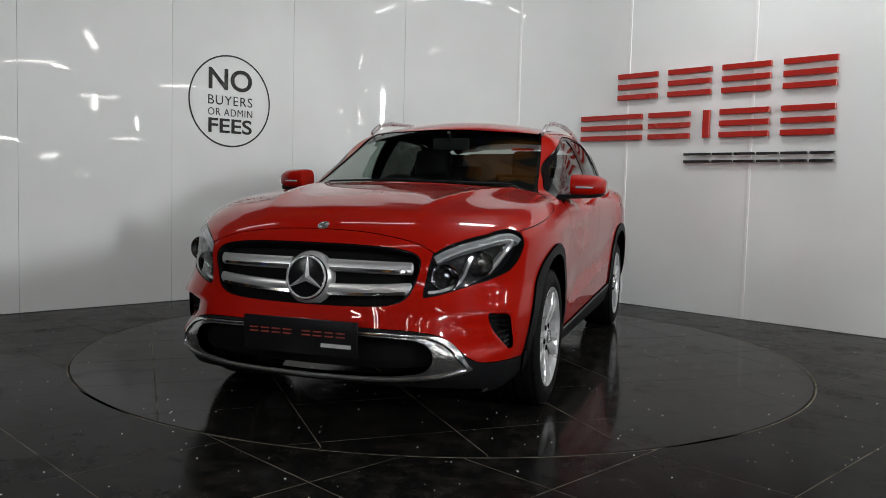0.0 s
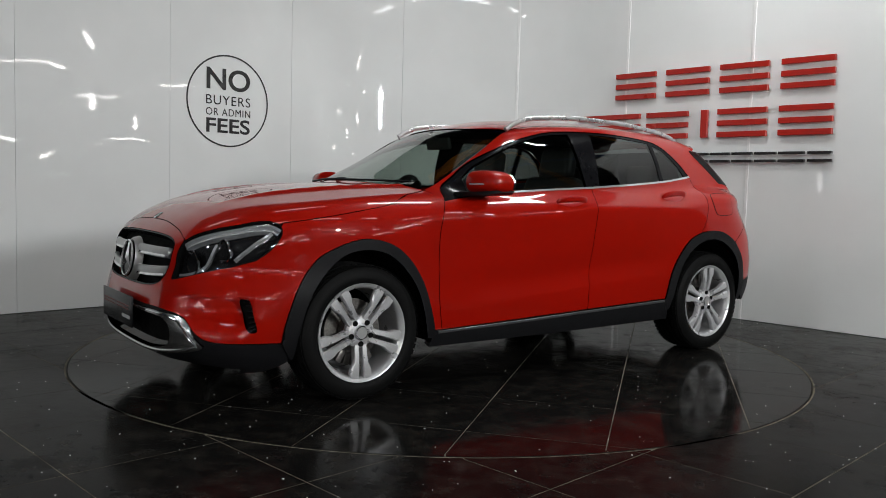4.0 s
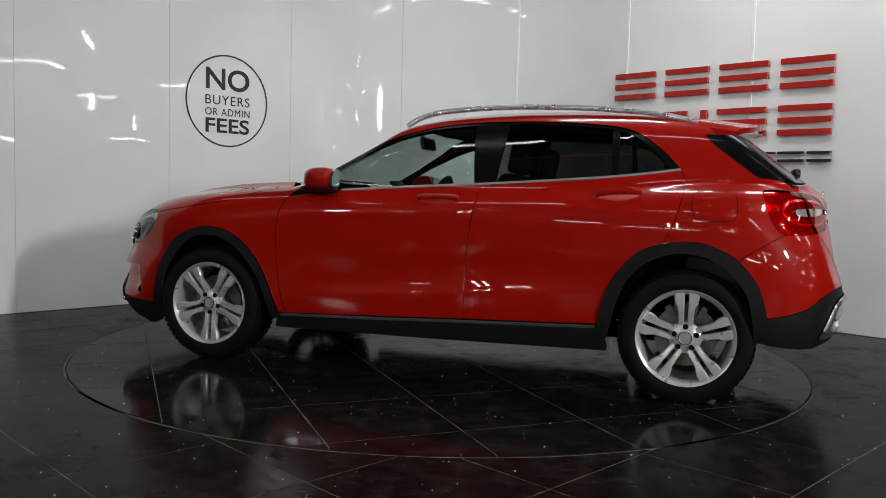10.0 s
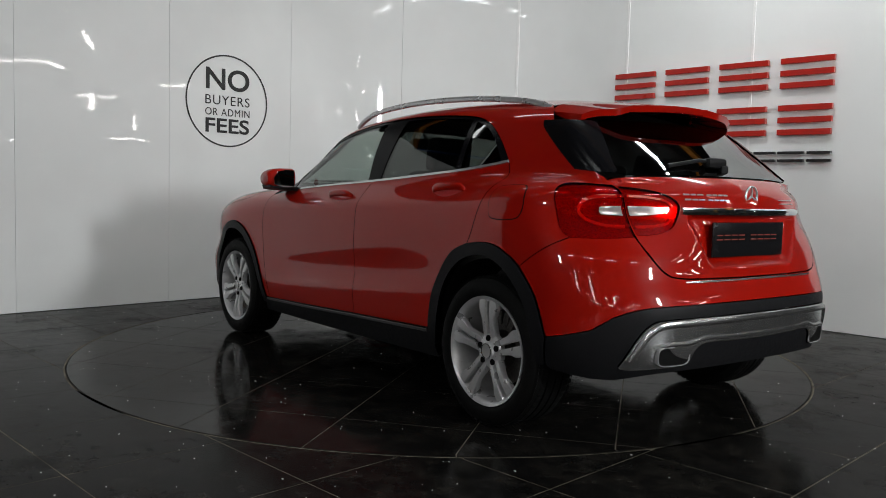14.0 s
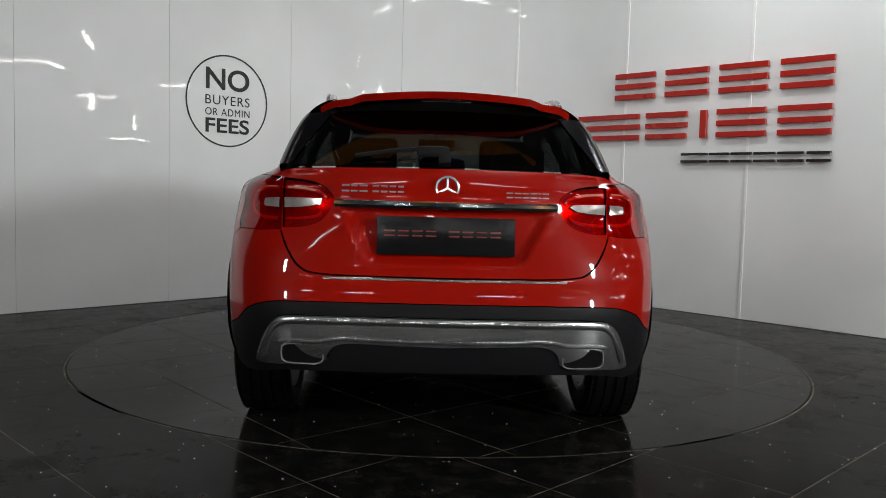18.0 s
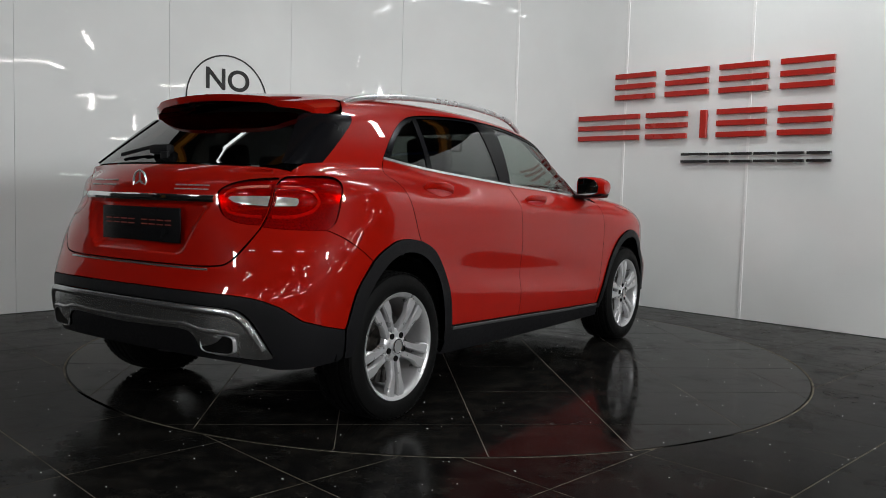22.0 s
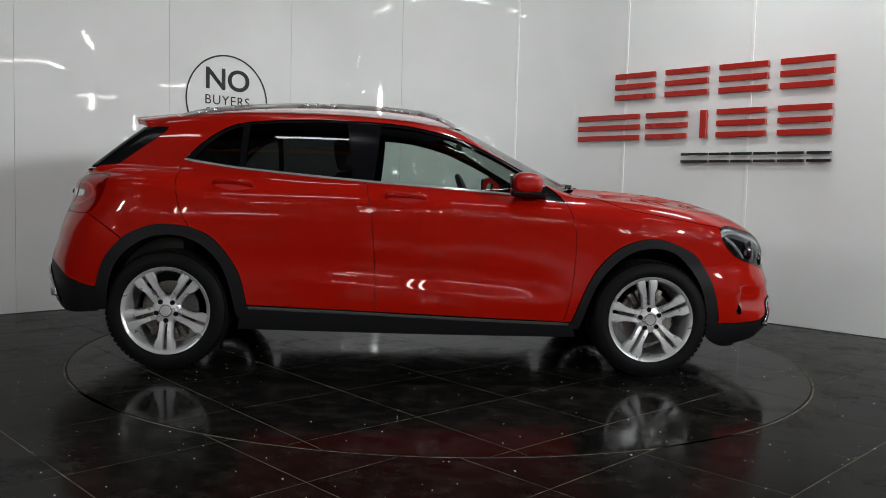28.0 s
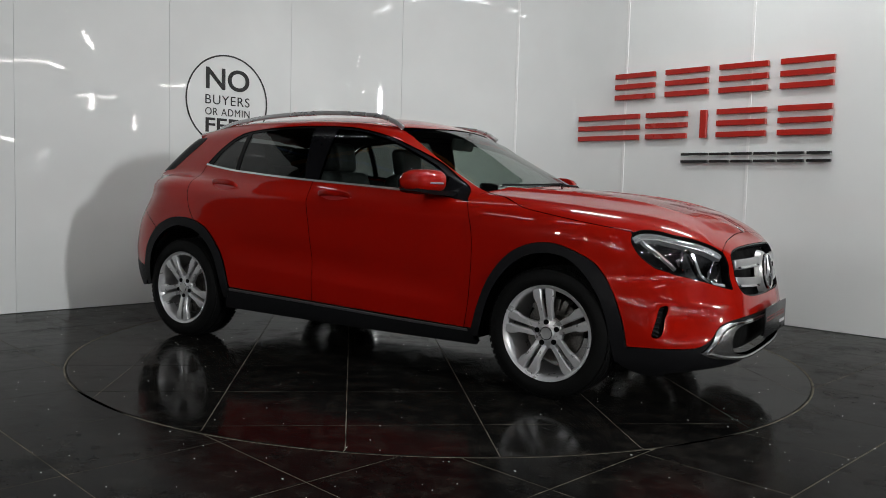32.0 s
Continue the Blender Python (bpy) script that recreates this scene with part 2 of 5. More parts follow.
WALL_TOP = 3.3
wall = sheet("wall_studio", -6.63, 5.6, 0, WALL_TOP, -0.12, -0.02, STRIP, None, steps=120)
tagged(wall, "white studio wall bent round the turntable, clad in glossy sheets", "wall", kind="structure")
SEAMS = [-6.63, -5.41, -4.19, -2.95, -1.71, -0.49, 0.72, 1.94, 3.16, 4.38, 5.6]
for a, b in zip(SEAMS, SEAMS[1:]):
    sheet("panel", a + 0.0012, b - 0.0012, 0.004, WALL_TOP, -0.02, 0.0, WALL, wall)
for s in (0.72, 1.94, 3.16):
    sheet("joint_strip", s - 0.011, s + 0.011, 0.004, WALL_TOP, 0.0, 0.006, STRIP, wall, "raised white joint strip", 2)
access = tagged(sheet("access_panel", 1.53, 1.90, 0.14, 0.72, 0.0, 0.025, STRIP, None, steps=6),
                "white painted access hatch low on the studio wall", "hatch", kind="structure")


def clip_tile(cx, cy, ang, size, gap):
    h = size / 2 - gap / 2
    c, s = math.cos(ang), math.sin(ang)
    return np.array([(cx + c * x - s * y, cy + s * x + c * y) for x, y in ((-h, -h), (h, -h), (h, h), (-h, h))])


def clip_circle(poly, radius, keep_inside):
    d = dense(poly, 0.03)
    r = np.hypot(d[:, 0], d[:, 1])
    ok = r < radius if keep_inside else r > radius
    if ok.all():
        return poly
    if not ok.any():
        return None
    n = len(d)
    first = next(i for i in range(n) if ok[i] and not ok[i - 1])
    order = [(first + k) % n for k in range(n)]
    run = [d[i] for i in order if ok[i]]
    a0, a1 = math.atan2(run[-1][1], run[-1][0]), math.atan2(run[0][1], run[0][0])
    da = (a1 - a0 + math.pi) % (2 * math.pi) - math.pi
    arc = [np.array((radius * math.cos(a0 + da * k / 12), radius * math.sin(a0 + da * k / 12))) for k in range(13)]
    return np.array(run + arc)


def tile_piece(poly, parent, top, thick=0.012, material=None):
    bm = bmesh.new()
    up = [bm.verts.new((x, y, top)) for x, y in poly]
    dn = [bm.verts.new((x, y, top - thick)) for x, y in poly]
    face = bm.faces.new(up)
    for k in range(len(up)):
        j = (k + 1) % len(up)
        bm.faces.new((up[k], dn[k], dn[j], up[j]))
    bmesh.ops.triangulate(bm, faces=[face])
    return part("tile", bm, material or TILE, parent, smooth=False)


def ring_disc(bm, r0, r1, z, steps=128):
    lathe(bm, [(r0, z), (r1, z)], steps)


bm = bmesh.new()
lathe(bm, [(RING, -0.06), (RING, -0.001), (14.0, -0.001)], 128)
floor = part("floor", bm, GROUT, None, smooth=False)
tagged(floor, "dark polished stone tile floor with dusty grout lines", "floor", kind="structure")
bm = bmesh.new()
capped(bm, lathe(bm, [(RING + 0.02, -0.06)], 96)[0])
tagged(part("turntable_pit", bm, BLACK, None, smooth=False), "black bed under the turntable disc", "floor", kind="structure")


def floor_tiles():
    q = math.pi / 4
    for i in range(-9, 10):
        for j in range(-9, 10):
            u, v = -0.02 + 0.6 * i, 0.0 + 0.6 * j
            x, y = (u - v) * math.sqrt(0.5), (u + v) * math.sqrt(0.5)
            if abs(x) > 4.6 or y < -3.9 or abs(x) + y > 4.4:
                continue
            poly = clip_circle(clip_tile(x, y, q, 0.6, 0.005), RING + 0.008, False)
            if poly is not None and len(poly) > 2:
                tile_piece(poly, floor, 0.0)


def far_tiles():
    """The same tiles further out across the hall, joined."""
    q, verts, faces = math.pi / 4, [], []
    for i in range(-26, 27):
        for j in range(-26, 27):
            u, v = -0.02 + 0.6 * i, 0.0 + 0.6 * j
            x, y = (u - v) * math.sqrt(0.5), (u + v) * math.sqrt(0.5)
            near = not (abs(x) > 4.6 or y < -3.9 or abs(x) + y > 4.4)
            if near or math.hypot(x, y) < RING + 0.45 or abs(x) > 12.5 or not -12.5 < y < 8.5:
                continue
            poly = clip_tile(x, y, q, 0.6, 0.005)
            k = len(verts)
            verts += [(*p, 0.0) for p in poly] + [(*p, -0.012) for p in poly]
            faces.append((k, k + 1, k + 2, k + 3))
            faces += [(k + a, k + 4 + a, k + 4 + (a + 1) % 4, k + (a + 1) % 4) for a in range(4)]
    tagged(link_mesh("outer_tiles", verts, faces, TILE, floor), kind="stuff")


# the turning disc
table = new("turntable")
tagged(table, "round turntable of dark polished tiles let into the floor", "turntable")
bm = bmesh.new()
rings = lathe(bm, [(RING - 0.010, -0.05), (RING - 0.010, -0.001)], 128)
capped(bm, rings[1])
part("disc", bm, TABLE_GROUT, table, smooth=False)
bm = bmesh.new()
lathe(bm, [(RING - 0.009, -0.03), (RING - 0.009, -0.001), (RING - 0.004, -0.001), (RING - 0.004, -0.03)], 160)
part("rim", bm, plain("dusty_rim_metal", (0.010, 0.009, 0.007), 0.6, grain=14, vary=0.5, Specular_IOR_Level=0.1), table, "thin dusty rim")


def table_tiles():
    q = radians(38.9)
    c, s = math.cos(q), math.sin(q)
    for i in range(-5, 5):
        for j in range(-5, 5):
            u, v = 0.6 * (i + 0.5), 0.6 * (j + 0.5)
            poly = clip_circle(clip_tile(c * u - s * v, s * u + c * v, q, 0.6, 0.005), RING - 0.010, True)
            if poly is not None and len(poly) > 2:
                tile_piece(poly, table, 0.0, material=TABLE_TILE)


# hall round the studio
bm = bmesh.new()
rows = [bm.verts.new((x, y, z)) for z in (0, 5.2) for x, y in ((-13, -13), (13, -13), (13, 9), (-13, 9))]
for k in range(4):
    j = (k + 1) % 4
    bm.faces.new((rows[k], rows[j], rows[j + 4], rows[k + 4]))
HALL = plain("grey_hall_cladding", (0.045, 0.046, 0.048), 0.7, grain=2, vary=0.4)
tagged(part("wall_hall", bm, HALL, None, smooth=False), "dim grey cladding of the hall around the studio", "wall", kind="structure")
bm = bmesh.new()
bm.faces.new([bm.verts.new(v) for v in ((-13, -13, 5.2), (13, -13, 5.2), (13, 9, 5.2), (-13, 9, 5.2))])
tagged(part("ceiling", bm, HALL, None, smooth=False), "dim grey hall roof", "ceiling", kind="structure")

BEAM = plain("orange_beam_paint", (0.55, 0.22, 0.03), 0.5, grain=8)
BLUE = plain("blue_beam_paint", (0.03, 0.09, 0.35), 0.5, grain=8)


def roof_beams():
    for k, y in enumerate((-10.5, -7.0, -3.8, -0.9, 2.0)):
        bm = bmesh.new()
        boxed(bm, (26, 0.16, 0.02), Matrix.Translation((0, y, 4.66)))
        boxed(bm, (26, 0.16, 0.02), Matrix.Translation((0, y, 4.94)))
        boxed(bm, (26, 0.02, 0.26), Matrix.Translation((0, y, 4.80)))
        beam = part("roof_beam", bm, BEAM, None, smooth=False)
        tagged(beam, "orange painted steel roof beam of the hall", "beam", "roof beams", kind="structure")
    for x in (-6.5, 0.2, 6.5):
        bm = bmesh.new()
        boxed(bm, (0.12, 22, 0.10), Matrix.Translation((x, -2.0, 5.05)), 0.01)
        tagged(part("purlin", bm, BLUE, None, smooth=False), "blue painted steel roof purlin of the hall", "beam", "roof purlins", kind="structure")


roof_beams()
LIT = glow("lit_lamp_face", (1.0, 0.98, 0.95), 40)
SOFT_LIT = glow("lit_tube", (1.0, 0.97, 0.93), 20)


def work_lamps():
    """Lit fittings on the side of the hall, seen as glints in the wall and the paint."""
    for y, z, w, h, tilt in ((-1.95, 2.40, 0.10, 0.26, 0), (-2.0, 3.45, 0.06, 0.34, 35), (-2.55, 2.97, 0.24, 0.05, -20), (-2.72, 1.46, 0.30, 0.05, 12), (-3.4, 1.72, 0.26, 0.04, -10),
                             (-1.2, 2.05, 0.05, 0.22, 0)):
        m = Matrix.Translation((4.6, y, z)) @ Matrix.Rotation(radians(tilt), 4, "X")
        bm = bmesh.new()
        boxed(bm, (0.06, w + 0.04, h + 0.04), m, 0.008)
        lamp = tagged(part("work_lamp", bm, CLAD, None, smooth=False), "small lit work lamp at the side of the hall", "lamp", "work lamps")
        bm = bmesh.new()
        boxed(bm, (0.01, w, h), m @ Matrix.Translation((-0.034, 0, 0)), 0.003)
        part("lamp_face", bm, LIT, lamp, "glowing lamp face", smooth=False)
        bm = bmesh.new()
        sweep(bm, [(4.64, y, z), (4.66, y, 0.0)], oval(0.015, 0.015, 8), up=(0, 1, 0))
        part("stand", bm, CLAD, lamp, "thin black stand")


def side_lamps():
    """Slim lit fittings along the far side of the hall, behind the camera."""
    for x, z, w in ((-6.5, 1.7, 0.5), (-4.6, 2.5, 0.4), (-3.4, 1.5, 0.5), (-1.6, 2.7, 0.5), (-0.4, 1.9, 0.4), (1.3, 2.6, 0.5), (2.6, 1.6, 0.4), (4.2, 2.3, 0.6), (5.9, 1.5, 0.5), (-2.3, 1.0, 1.5), (1.9, 1.05, 1.5), (0.0, 1.3, 0.9), (4.6, 1.0, 1.2)):
        bm = bmesh.new()
        boxed(bm, (w + 0.04, 0.05, 0.09), Matrix.Translation((x, -9.5, z)), 0.008)
        lamp = tagged(part("work_lamp", bm, CLAD, None, smooth=False), "slim lit work lamp at the far side of the hall", "lamp", "work lamps")
        bm = bmesh.new()
        boxed(bm, (w, 0.01, 0.055), Matrix.Translation((x, -9.47, z)), 0.003)
        part("lamp_face", bm, LIT, lamp, "glowing lamp face", smooth=False)
        bm = bmesh.new()
        sweep(bm, [(x, -9.52, z), (x, -9.53, 0.0)], oval(0.015, 0.015, 8), up=(0, 1, 0))
        part("stand", bm, CLAD, lamp, "thin black stand")

    for x, z in ((-5.2, 1.9), (-2.4, 1.75), (0.75, 1.9), (3.4, 1.75)):
        bm = bmesh.new()
        boxed(bm, (0.34, 0.05, 1.10), Matrix.Translation((x, -9.5, z)), 0.008)
        lamp = tagged(part("tube_lamp", bm, CLAD, None, smooth=False), "upright lamp with a pair of lit tubes in the hall", "lamp", "upright tube lamps")
        for d in (-0.10, 0.10):
            bm = bmesh.new()
            boxed(bm, (0.045, 0.03, 1.0), Matrix.Translation((x + d, -9.46, z)), 0.01)
            part("tube", bm, LIT, lamp, "glowing tube", smooth=False)
        bm = bmesh.new()
        sweep(bm, [(x, -9.52, z), (x, -9.53, 0.0)], oval(0.02, 0.02, 8), up=(0, 1, 0))
        part("stand", bm, CLAD, lamp, "thin black stand")


def right_tubes():
    """Long lit tubes along the open side of the hall, mirrored as streaks in the paint."""
    for y, z, w in ((-8.6, 1.3, 1.0), (-7.0, 2.0, 0.9), (-5.2, 1.2, 1.1), (-3.6, 2.1, 0.9), (-7.9, 3.0, 1.1), (-4.4, 3.1, 1.0), (-6.1, 3.9, 1.2), (-2.4, 3.4, 1.0), (-9.6, 2.3, 0.9), (-5.9, 0.75, 0.8)):
        bm = bmesh.new()
        boxed(bm, (0.05, w + 0.06, 0.10), Matrix.Translation((10.5, y, z)), 0.008)
        lamp = tagged(part("tube_lamp", bm, CLAD, None, smooth=False), "long lit tube lamp at the open side of the hall", "lamp", "long tube lamps")
        bm = bmesh.new()
        boxed(bm, (0.03, w, 0.045), Matrix.Translation((10.465, y, z)), 0.01)
        part("tube", bm, SOFT_LIT, lamp, "glowing tube", smooth=False)
        bm = bmesh.new()
        sweep(bm, [(10.54, y, z), (10.55, y, 0.0)], oval(0.02, 0.02, 8), up=(0, 1, 0))
        part("stand", bm, CLAD, lamp, "thin black stand")


work_lamps()
side_lamps()
right_tubes()


def lamp_stands():
    """The two key lamps on their stands in front of the car, and the battens of the hall tubes."""
    for x, y, z in KEY_PLACES:
        m = look((x, y, z), (0, 0.4, 0.9))
        bm = bmesh.new()
        boxed(bm, (0.42, 1.06, 0.10), m @ Matrix.Translation((0, 0, 0.056)), 0.02)
        lamp = tagged(part("studio_lamp", bm, CLAD, None), "tall black studio lamp on a stand", "lamp", "studio lamps")
        bm = bmesh.new()
        sweep(bm, [(x, y - 0.10, z), (x, y - 0.11, 0.0)], oval(0.018, 0.018, 8), up=(0, 1, 0))
        part("stand", bm, CLAD, lamp, "black stand")
    for x in (-3.3, -1.1, 1.1, 3.3):
        for px, y in ((x, -2.6), (x, 0.2), (x * 1.4, -8.0)):
            bm = bmesh.new()
            boxed(bm, (1.28, 0.14, 0.05), Matrix.Translation((px, y, 4.44)), 0.01)
            tagged(part("tube_batten", bm, STRIP, None, smooth=False), "white batten of a hall tube light", "lamp", "tube battens", kind="structure")


lamp_stands()


def floor_specks():
    rng = random.Random(7)
    bm = bmesh.new()
    for _ in range(650):
        x, y = rng.uniform(-4.0, 4.0), rng.uniform(-3.6, 2.0)
        if abs(math.hypot(x, y) - RING) < 0.03 or math.hypot(x, y) < RING:
            continue
        r = rng.uniform(0.001, 0.0035) * (1.5 if rng.random() < 0.1 else 0.8)
        a = rng.uniform(0, 6.3)
        boxed(bm, (r * 2, r * rng.uniform(0.8, 1.6), 0.002), Matrix.Translation((x, y, 0.0012)) @ Matrix.Rotation(a, 4, "Z"))
    tagged(part("floor_specks", bm, STRIP, None, smooth=False), "pale crumbs of dust scattered on the dark floor", "debris", kind="stuff")
    bm = bmesh.new()
    for _ in range(260):
        x, y = rng.uniform(-2.2, 2.2), rng.uniform(-2.2, 2.2)
        if math.hypot(x, y) > RING - 0.04:
            continue
        r = rng.uniform(0.001, 0.003)
        boxed(bm, (r * 2, r * rng.uniform(0.8, 1.6), 0.002), Matrix.Translation((x, y, 0.0012)) @ Matrix.Rotation(rng.uniform(0, 6.3), 4, "Z"))
    tagged(part("disc_specks", bm, STRIP, table, "pale crumbs of dust", smooth=False), kind="stuff")


floor_specks()

# ---------------------------------------------------------------- signs


def on_wall(s, off=0.0):
    n = wall_normal(s)
    x = (wall_at(s + 0.001) - wall_at(s - 0.001)).normalized()
    m = Matrix((x, Vector((0, 0, 1)), n)).transposed().to_4x4()
    return Matrix.Translation(wall_at(s, 0, off)) @ m


def along(d):
    """The wall length of a place d metres from the corner of the wall's two straight runs."""
    return d - ROUND + ARC


def name_sign():
    sign = new("name_sign")
    mid = along(3.2)
    sign.matrix_world = on_wall(mid)
    tagged(sign, "raised sign of red and black acrylic bars on the white wall", "sign")
    rows = [(1.928, 2.170, SIGN_RED, 0.046, (2.284, 2.703, 2.813, 3.229, 3.330, 3.757, 3.860, 4.283)),
            (1.552, 1.793, SIGN_RED, 0.046, (1.875, 2.556, 2.628, 3.044, 3.171, 3.233, 3.324, 3.759, 3.857, 4.284)),
            (1.336, 1.421, SIGN_BLACK, 0.022, (3.002, 3.252, 3.272, 3.450, 3.470, 3.650, 3.670, 3.850, 3.870, 4.080, 4.106, 4.292))]
    for z0, z1, mat, t, xs in rows:
        for a, b in zip(xs[::2], xs[1::2]):
            slim = b - a < 0.1
            levels = [(z0, z1)] if slim else [(z0, z0 + t), ((z0 + z1 - t) / 2, (z0 + z1 + t) / 2), (z1 - t, z1)]
            if mat is SIGN_BLACK:
                levels = [levels[0], levels[2]]
            for p, q in levels:
                bm = bmesh.new()
                boxed(bm, (b - a, q - p, 0.03), Matrix.Translation(((a + b) / 2 - 3.2, (p + q) / 2, 0.03)), 0.002, 1)
                part("bar", bm, mat, sign, "red acrylic bar" if mat is SIGN_RED else "black acrylic bar")


def round_sign():
    sign = new("round_sign")
    sign.matrix_world = on_wall(-along(2.828))
    tagged(sign, "round black vinyl notice reading no buyers or admin fees", "sign")
    bm = bmesh.new()
    lathe(bm, [(0.4, 0.002), (0.4, 0.004), (0.414, 0.004), (0.414, 0.002)], 96, Matrix.Translation((0, 1.79, 0)))
    part("ring", bm, SIGN_BLACK, sign)
    for word, z, width, height in (("NO", 1.885, 0.44, 0.195), ("BUYERS", 1.752, 0.448, 0.084),
                                   ("OR ADMIN", 1.655, 0.45, 0.066), ("FEES", 1.5, 0.442, 0.132)):
        cu = bpy.data.curves.new("word", "FONT")
        cu.body, cu.align_x, cu.size, cu.extrude = word, "CENTER", 1.0, 0.001
        cu.offset = 0.018 if word in ("NO", "FEES") else 0.0
        cu.space_character = 1.0 if word in ("NO", "FEES") else 1.12
        me = bpy.data.meshes.new_from_object(new("word_curve", cu))
        bpy.data.objects.remove(bpy.data.objects["word_curve"])
        co = np.array([v.co[:] for v in me.vertices])
        lo, hi = co.min(0), co.max(0)
        for v in me.vertices:
            v.co = ((v.co.x - (lo[0] + hi[0]) / 2) * width / (hi[0] - lo[0]),
                    z + (v.co.y - lo[1]) * height / (hi[1] - lo[1]), 0.003 + v.co.z)
        me.materials.append(SIGN_BLACK)
        ob = new("lettering", me)
        ob.parent = sign


name_sign()
round_sign()
# ---------------------------------------------------------------- the car's skin, as one smooth solid
# car space: x forward, y to its left, z up, origin on the ground midway between the axles


class Curve:
    """A smooth curve through a few knots."""

    def __init__(self, xs, ys):
        self.x, self.y = np.array(xs, float), np.array(ys, float)
        if self.x[0] > self.x[-1]:
            self.x, self.y = self.x[::-1], self.y[::-1]
        h = np.diff(self.x)
        d = np.diff(self.y) / h
        m = np.empty(len(self.x))
        m[1:-1] = (d[:-1] * h[1:] + d[1:] * h[:-1]) / (h[1:] + h[:-1])
        m[0], m[-1] = d[0], d[-1]
        self.m = m

    def __call__(self, q):
        q = np.asarray(q, float)
        i = np.clip(np.searchsorted(self.x, q) - 1, 0, len(self.x) - 2)
        h = self.x[i + 1] - self.x[i]
        t = (q - self.x[i]) / h
        tc = np.clip(t, 0, 1)
        a, b, ma, mb = self.y[i], self.y[i + 1], self.m[i] * h, self.m[i + 1] * h
        v = (a * (1 + 2 * tc) * (1 - tc) ** 2 + ma * tc * (1 - tc) ** 2 + b * tc * tc * (3 - 2 * tc) - mb * tc * tc * (1 - tc))
        return v + np.where(t < 0, t * ma, 0) + np.where(t > 1, (t - 1) * mb, 0)


def smax(a, b, k):
    h = np.maximum(k - np.abs(a - b), 0) / k
    return np.maximum(a, b) + h * h * k / 4


def smin(a, b, k):
    return -smax(-a, -b, k)


def step01(x, a, b):
    t = np.clip((x - a) / (b - a), 0, 1)
    return t * t * (3 - 2 * t)


FLANK = Curve([0.12, 0.20, 0.30, 0.37, 0.50, 0.65, 0.80, 0.90, 0.97, 1.03, 1.08, 1.14, 1.3],
              [0.76, 0.815, 0.848, 0.860, 0.868, 0.873, 0.878, 0.877, 0.862, 0.826, 0.788, 0.74, 0.62])
NOSE = Curve([0.10, 0.16, 0.21, 0.27, 0.34, 0.42, 0.50, 0.58, 0.66, 0.74, 0.80, 0.86, 0.92, 1.1],
             [2.02, 2.10, 2.165, 2.212, 2.225, 2.226, 2.214, 2.204, 2.202, 2.196, 2.168, 2.105, 2.025, 1.77])
TAIL = Curve([0.15, 0.25, 0.32, 0.40, 0.50, 0.57, 0.64, 0.70, 0.80, 0.90, 1.00, 1.06, 1.12, 1.2],
             [-1.95, -2.04, -2.09, -2.115, -2.130, -2.133, -2.115, -2.090, -2.075, -2.07, -2.06, -2.035, -1.975, -1.86])
HOOD = Curve([0.5, 0.9, 1.15, 1.48, 1.80, 1.97, 2.06, 2.14, 2.25], [1.092, 1.071, 1.056, 1.022, 0.966, 0.920, 0.880, 0.815, 0.68])
ROOF = Curve([1.25, 1.12, 0.96, 0.74, 0.55, 0.34, 0.10, -0.30, -0.80, -1.13, -1.40, -1.70, -2.0],
             [0.958, 1.024, 1.098, 1.204, 1.302, 1.404, 1.470, 1.508, 1.515, 1.502, 1.472, 1.418, 1.36])


def flank(x, z):
    w = FLANK(z)
    w = w + 0.022 * np.exp(-((x - 1.36) / 0.42) ** 2) * step01(z, 0.2, 0.55) * (1 - step01(z, 0.80, 0.95))
    w = w + (0.037 - 0.013 * step01(z, 0.60, 0.85)) * np.exp(-((x + 1.50) / 0.42) ** 2) * step01(z, 0.2, 0.5) * (1 - 0.3 * step01(z, 0.95, 1.12))
    # hollow of the doors under a rising lower crease
    line = 0.47 - 0.07 * x
    d = z - line
    w = w - 0.014 * np.exp(-((d - 0.10) / 0.09) ** 2) * step01(x, -1.15, -0.5) * (1 - step01(x, 0.5, 0.95))
    w = w + 0.008 * np.exp(-np.sqrt(d * d + 0.0003) / 0.032) * step01(x, -1.15, -0.5) * (1 - step01(x, 0.5, 0.95))
    # the shoulder crease along the handles
    s = z - (0.925 - 0.045 * x)
    w = w + 0.010 * np.exp(-np.sqrt(s * s + 0.0003) / 0.030) * step01(x, -1.8, -1.0) * (1 - step01(x, 0.3, 1.3))
    # the haunch carries the shoulder further up over the rear wheel
    w = w + 0.050 * step01(x, -1.0, -1.55) * step01(z, 0.96, 1.06)
    return w


def hood_at(x, y):
    ay = np.abs(y)
    z = HOOD(x) - 0.055 * (ay / 0.75) ** 2.2
    ridge = 0.56 - 0.22 * (np.clip(x, 0.8, 2.1) - 0.95) / 1.1
    z = z + 0.022 * np.exp(-np.sqrt((ay - ridge) ** 2 + 0.00005) / 0.055) * step01(x, 2.02, 1.6)
    return z


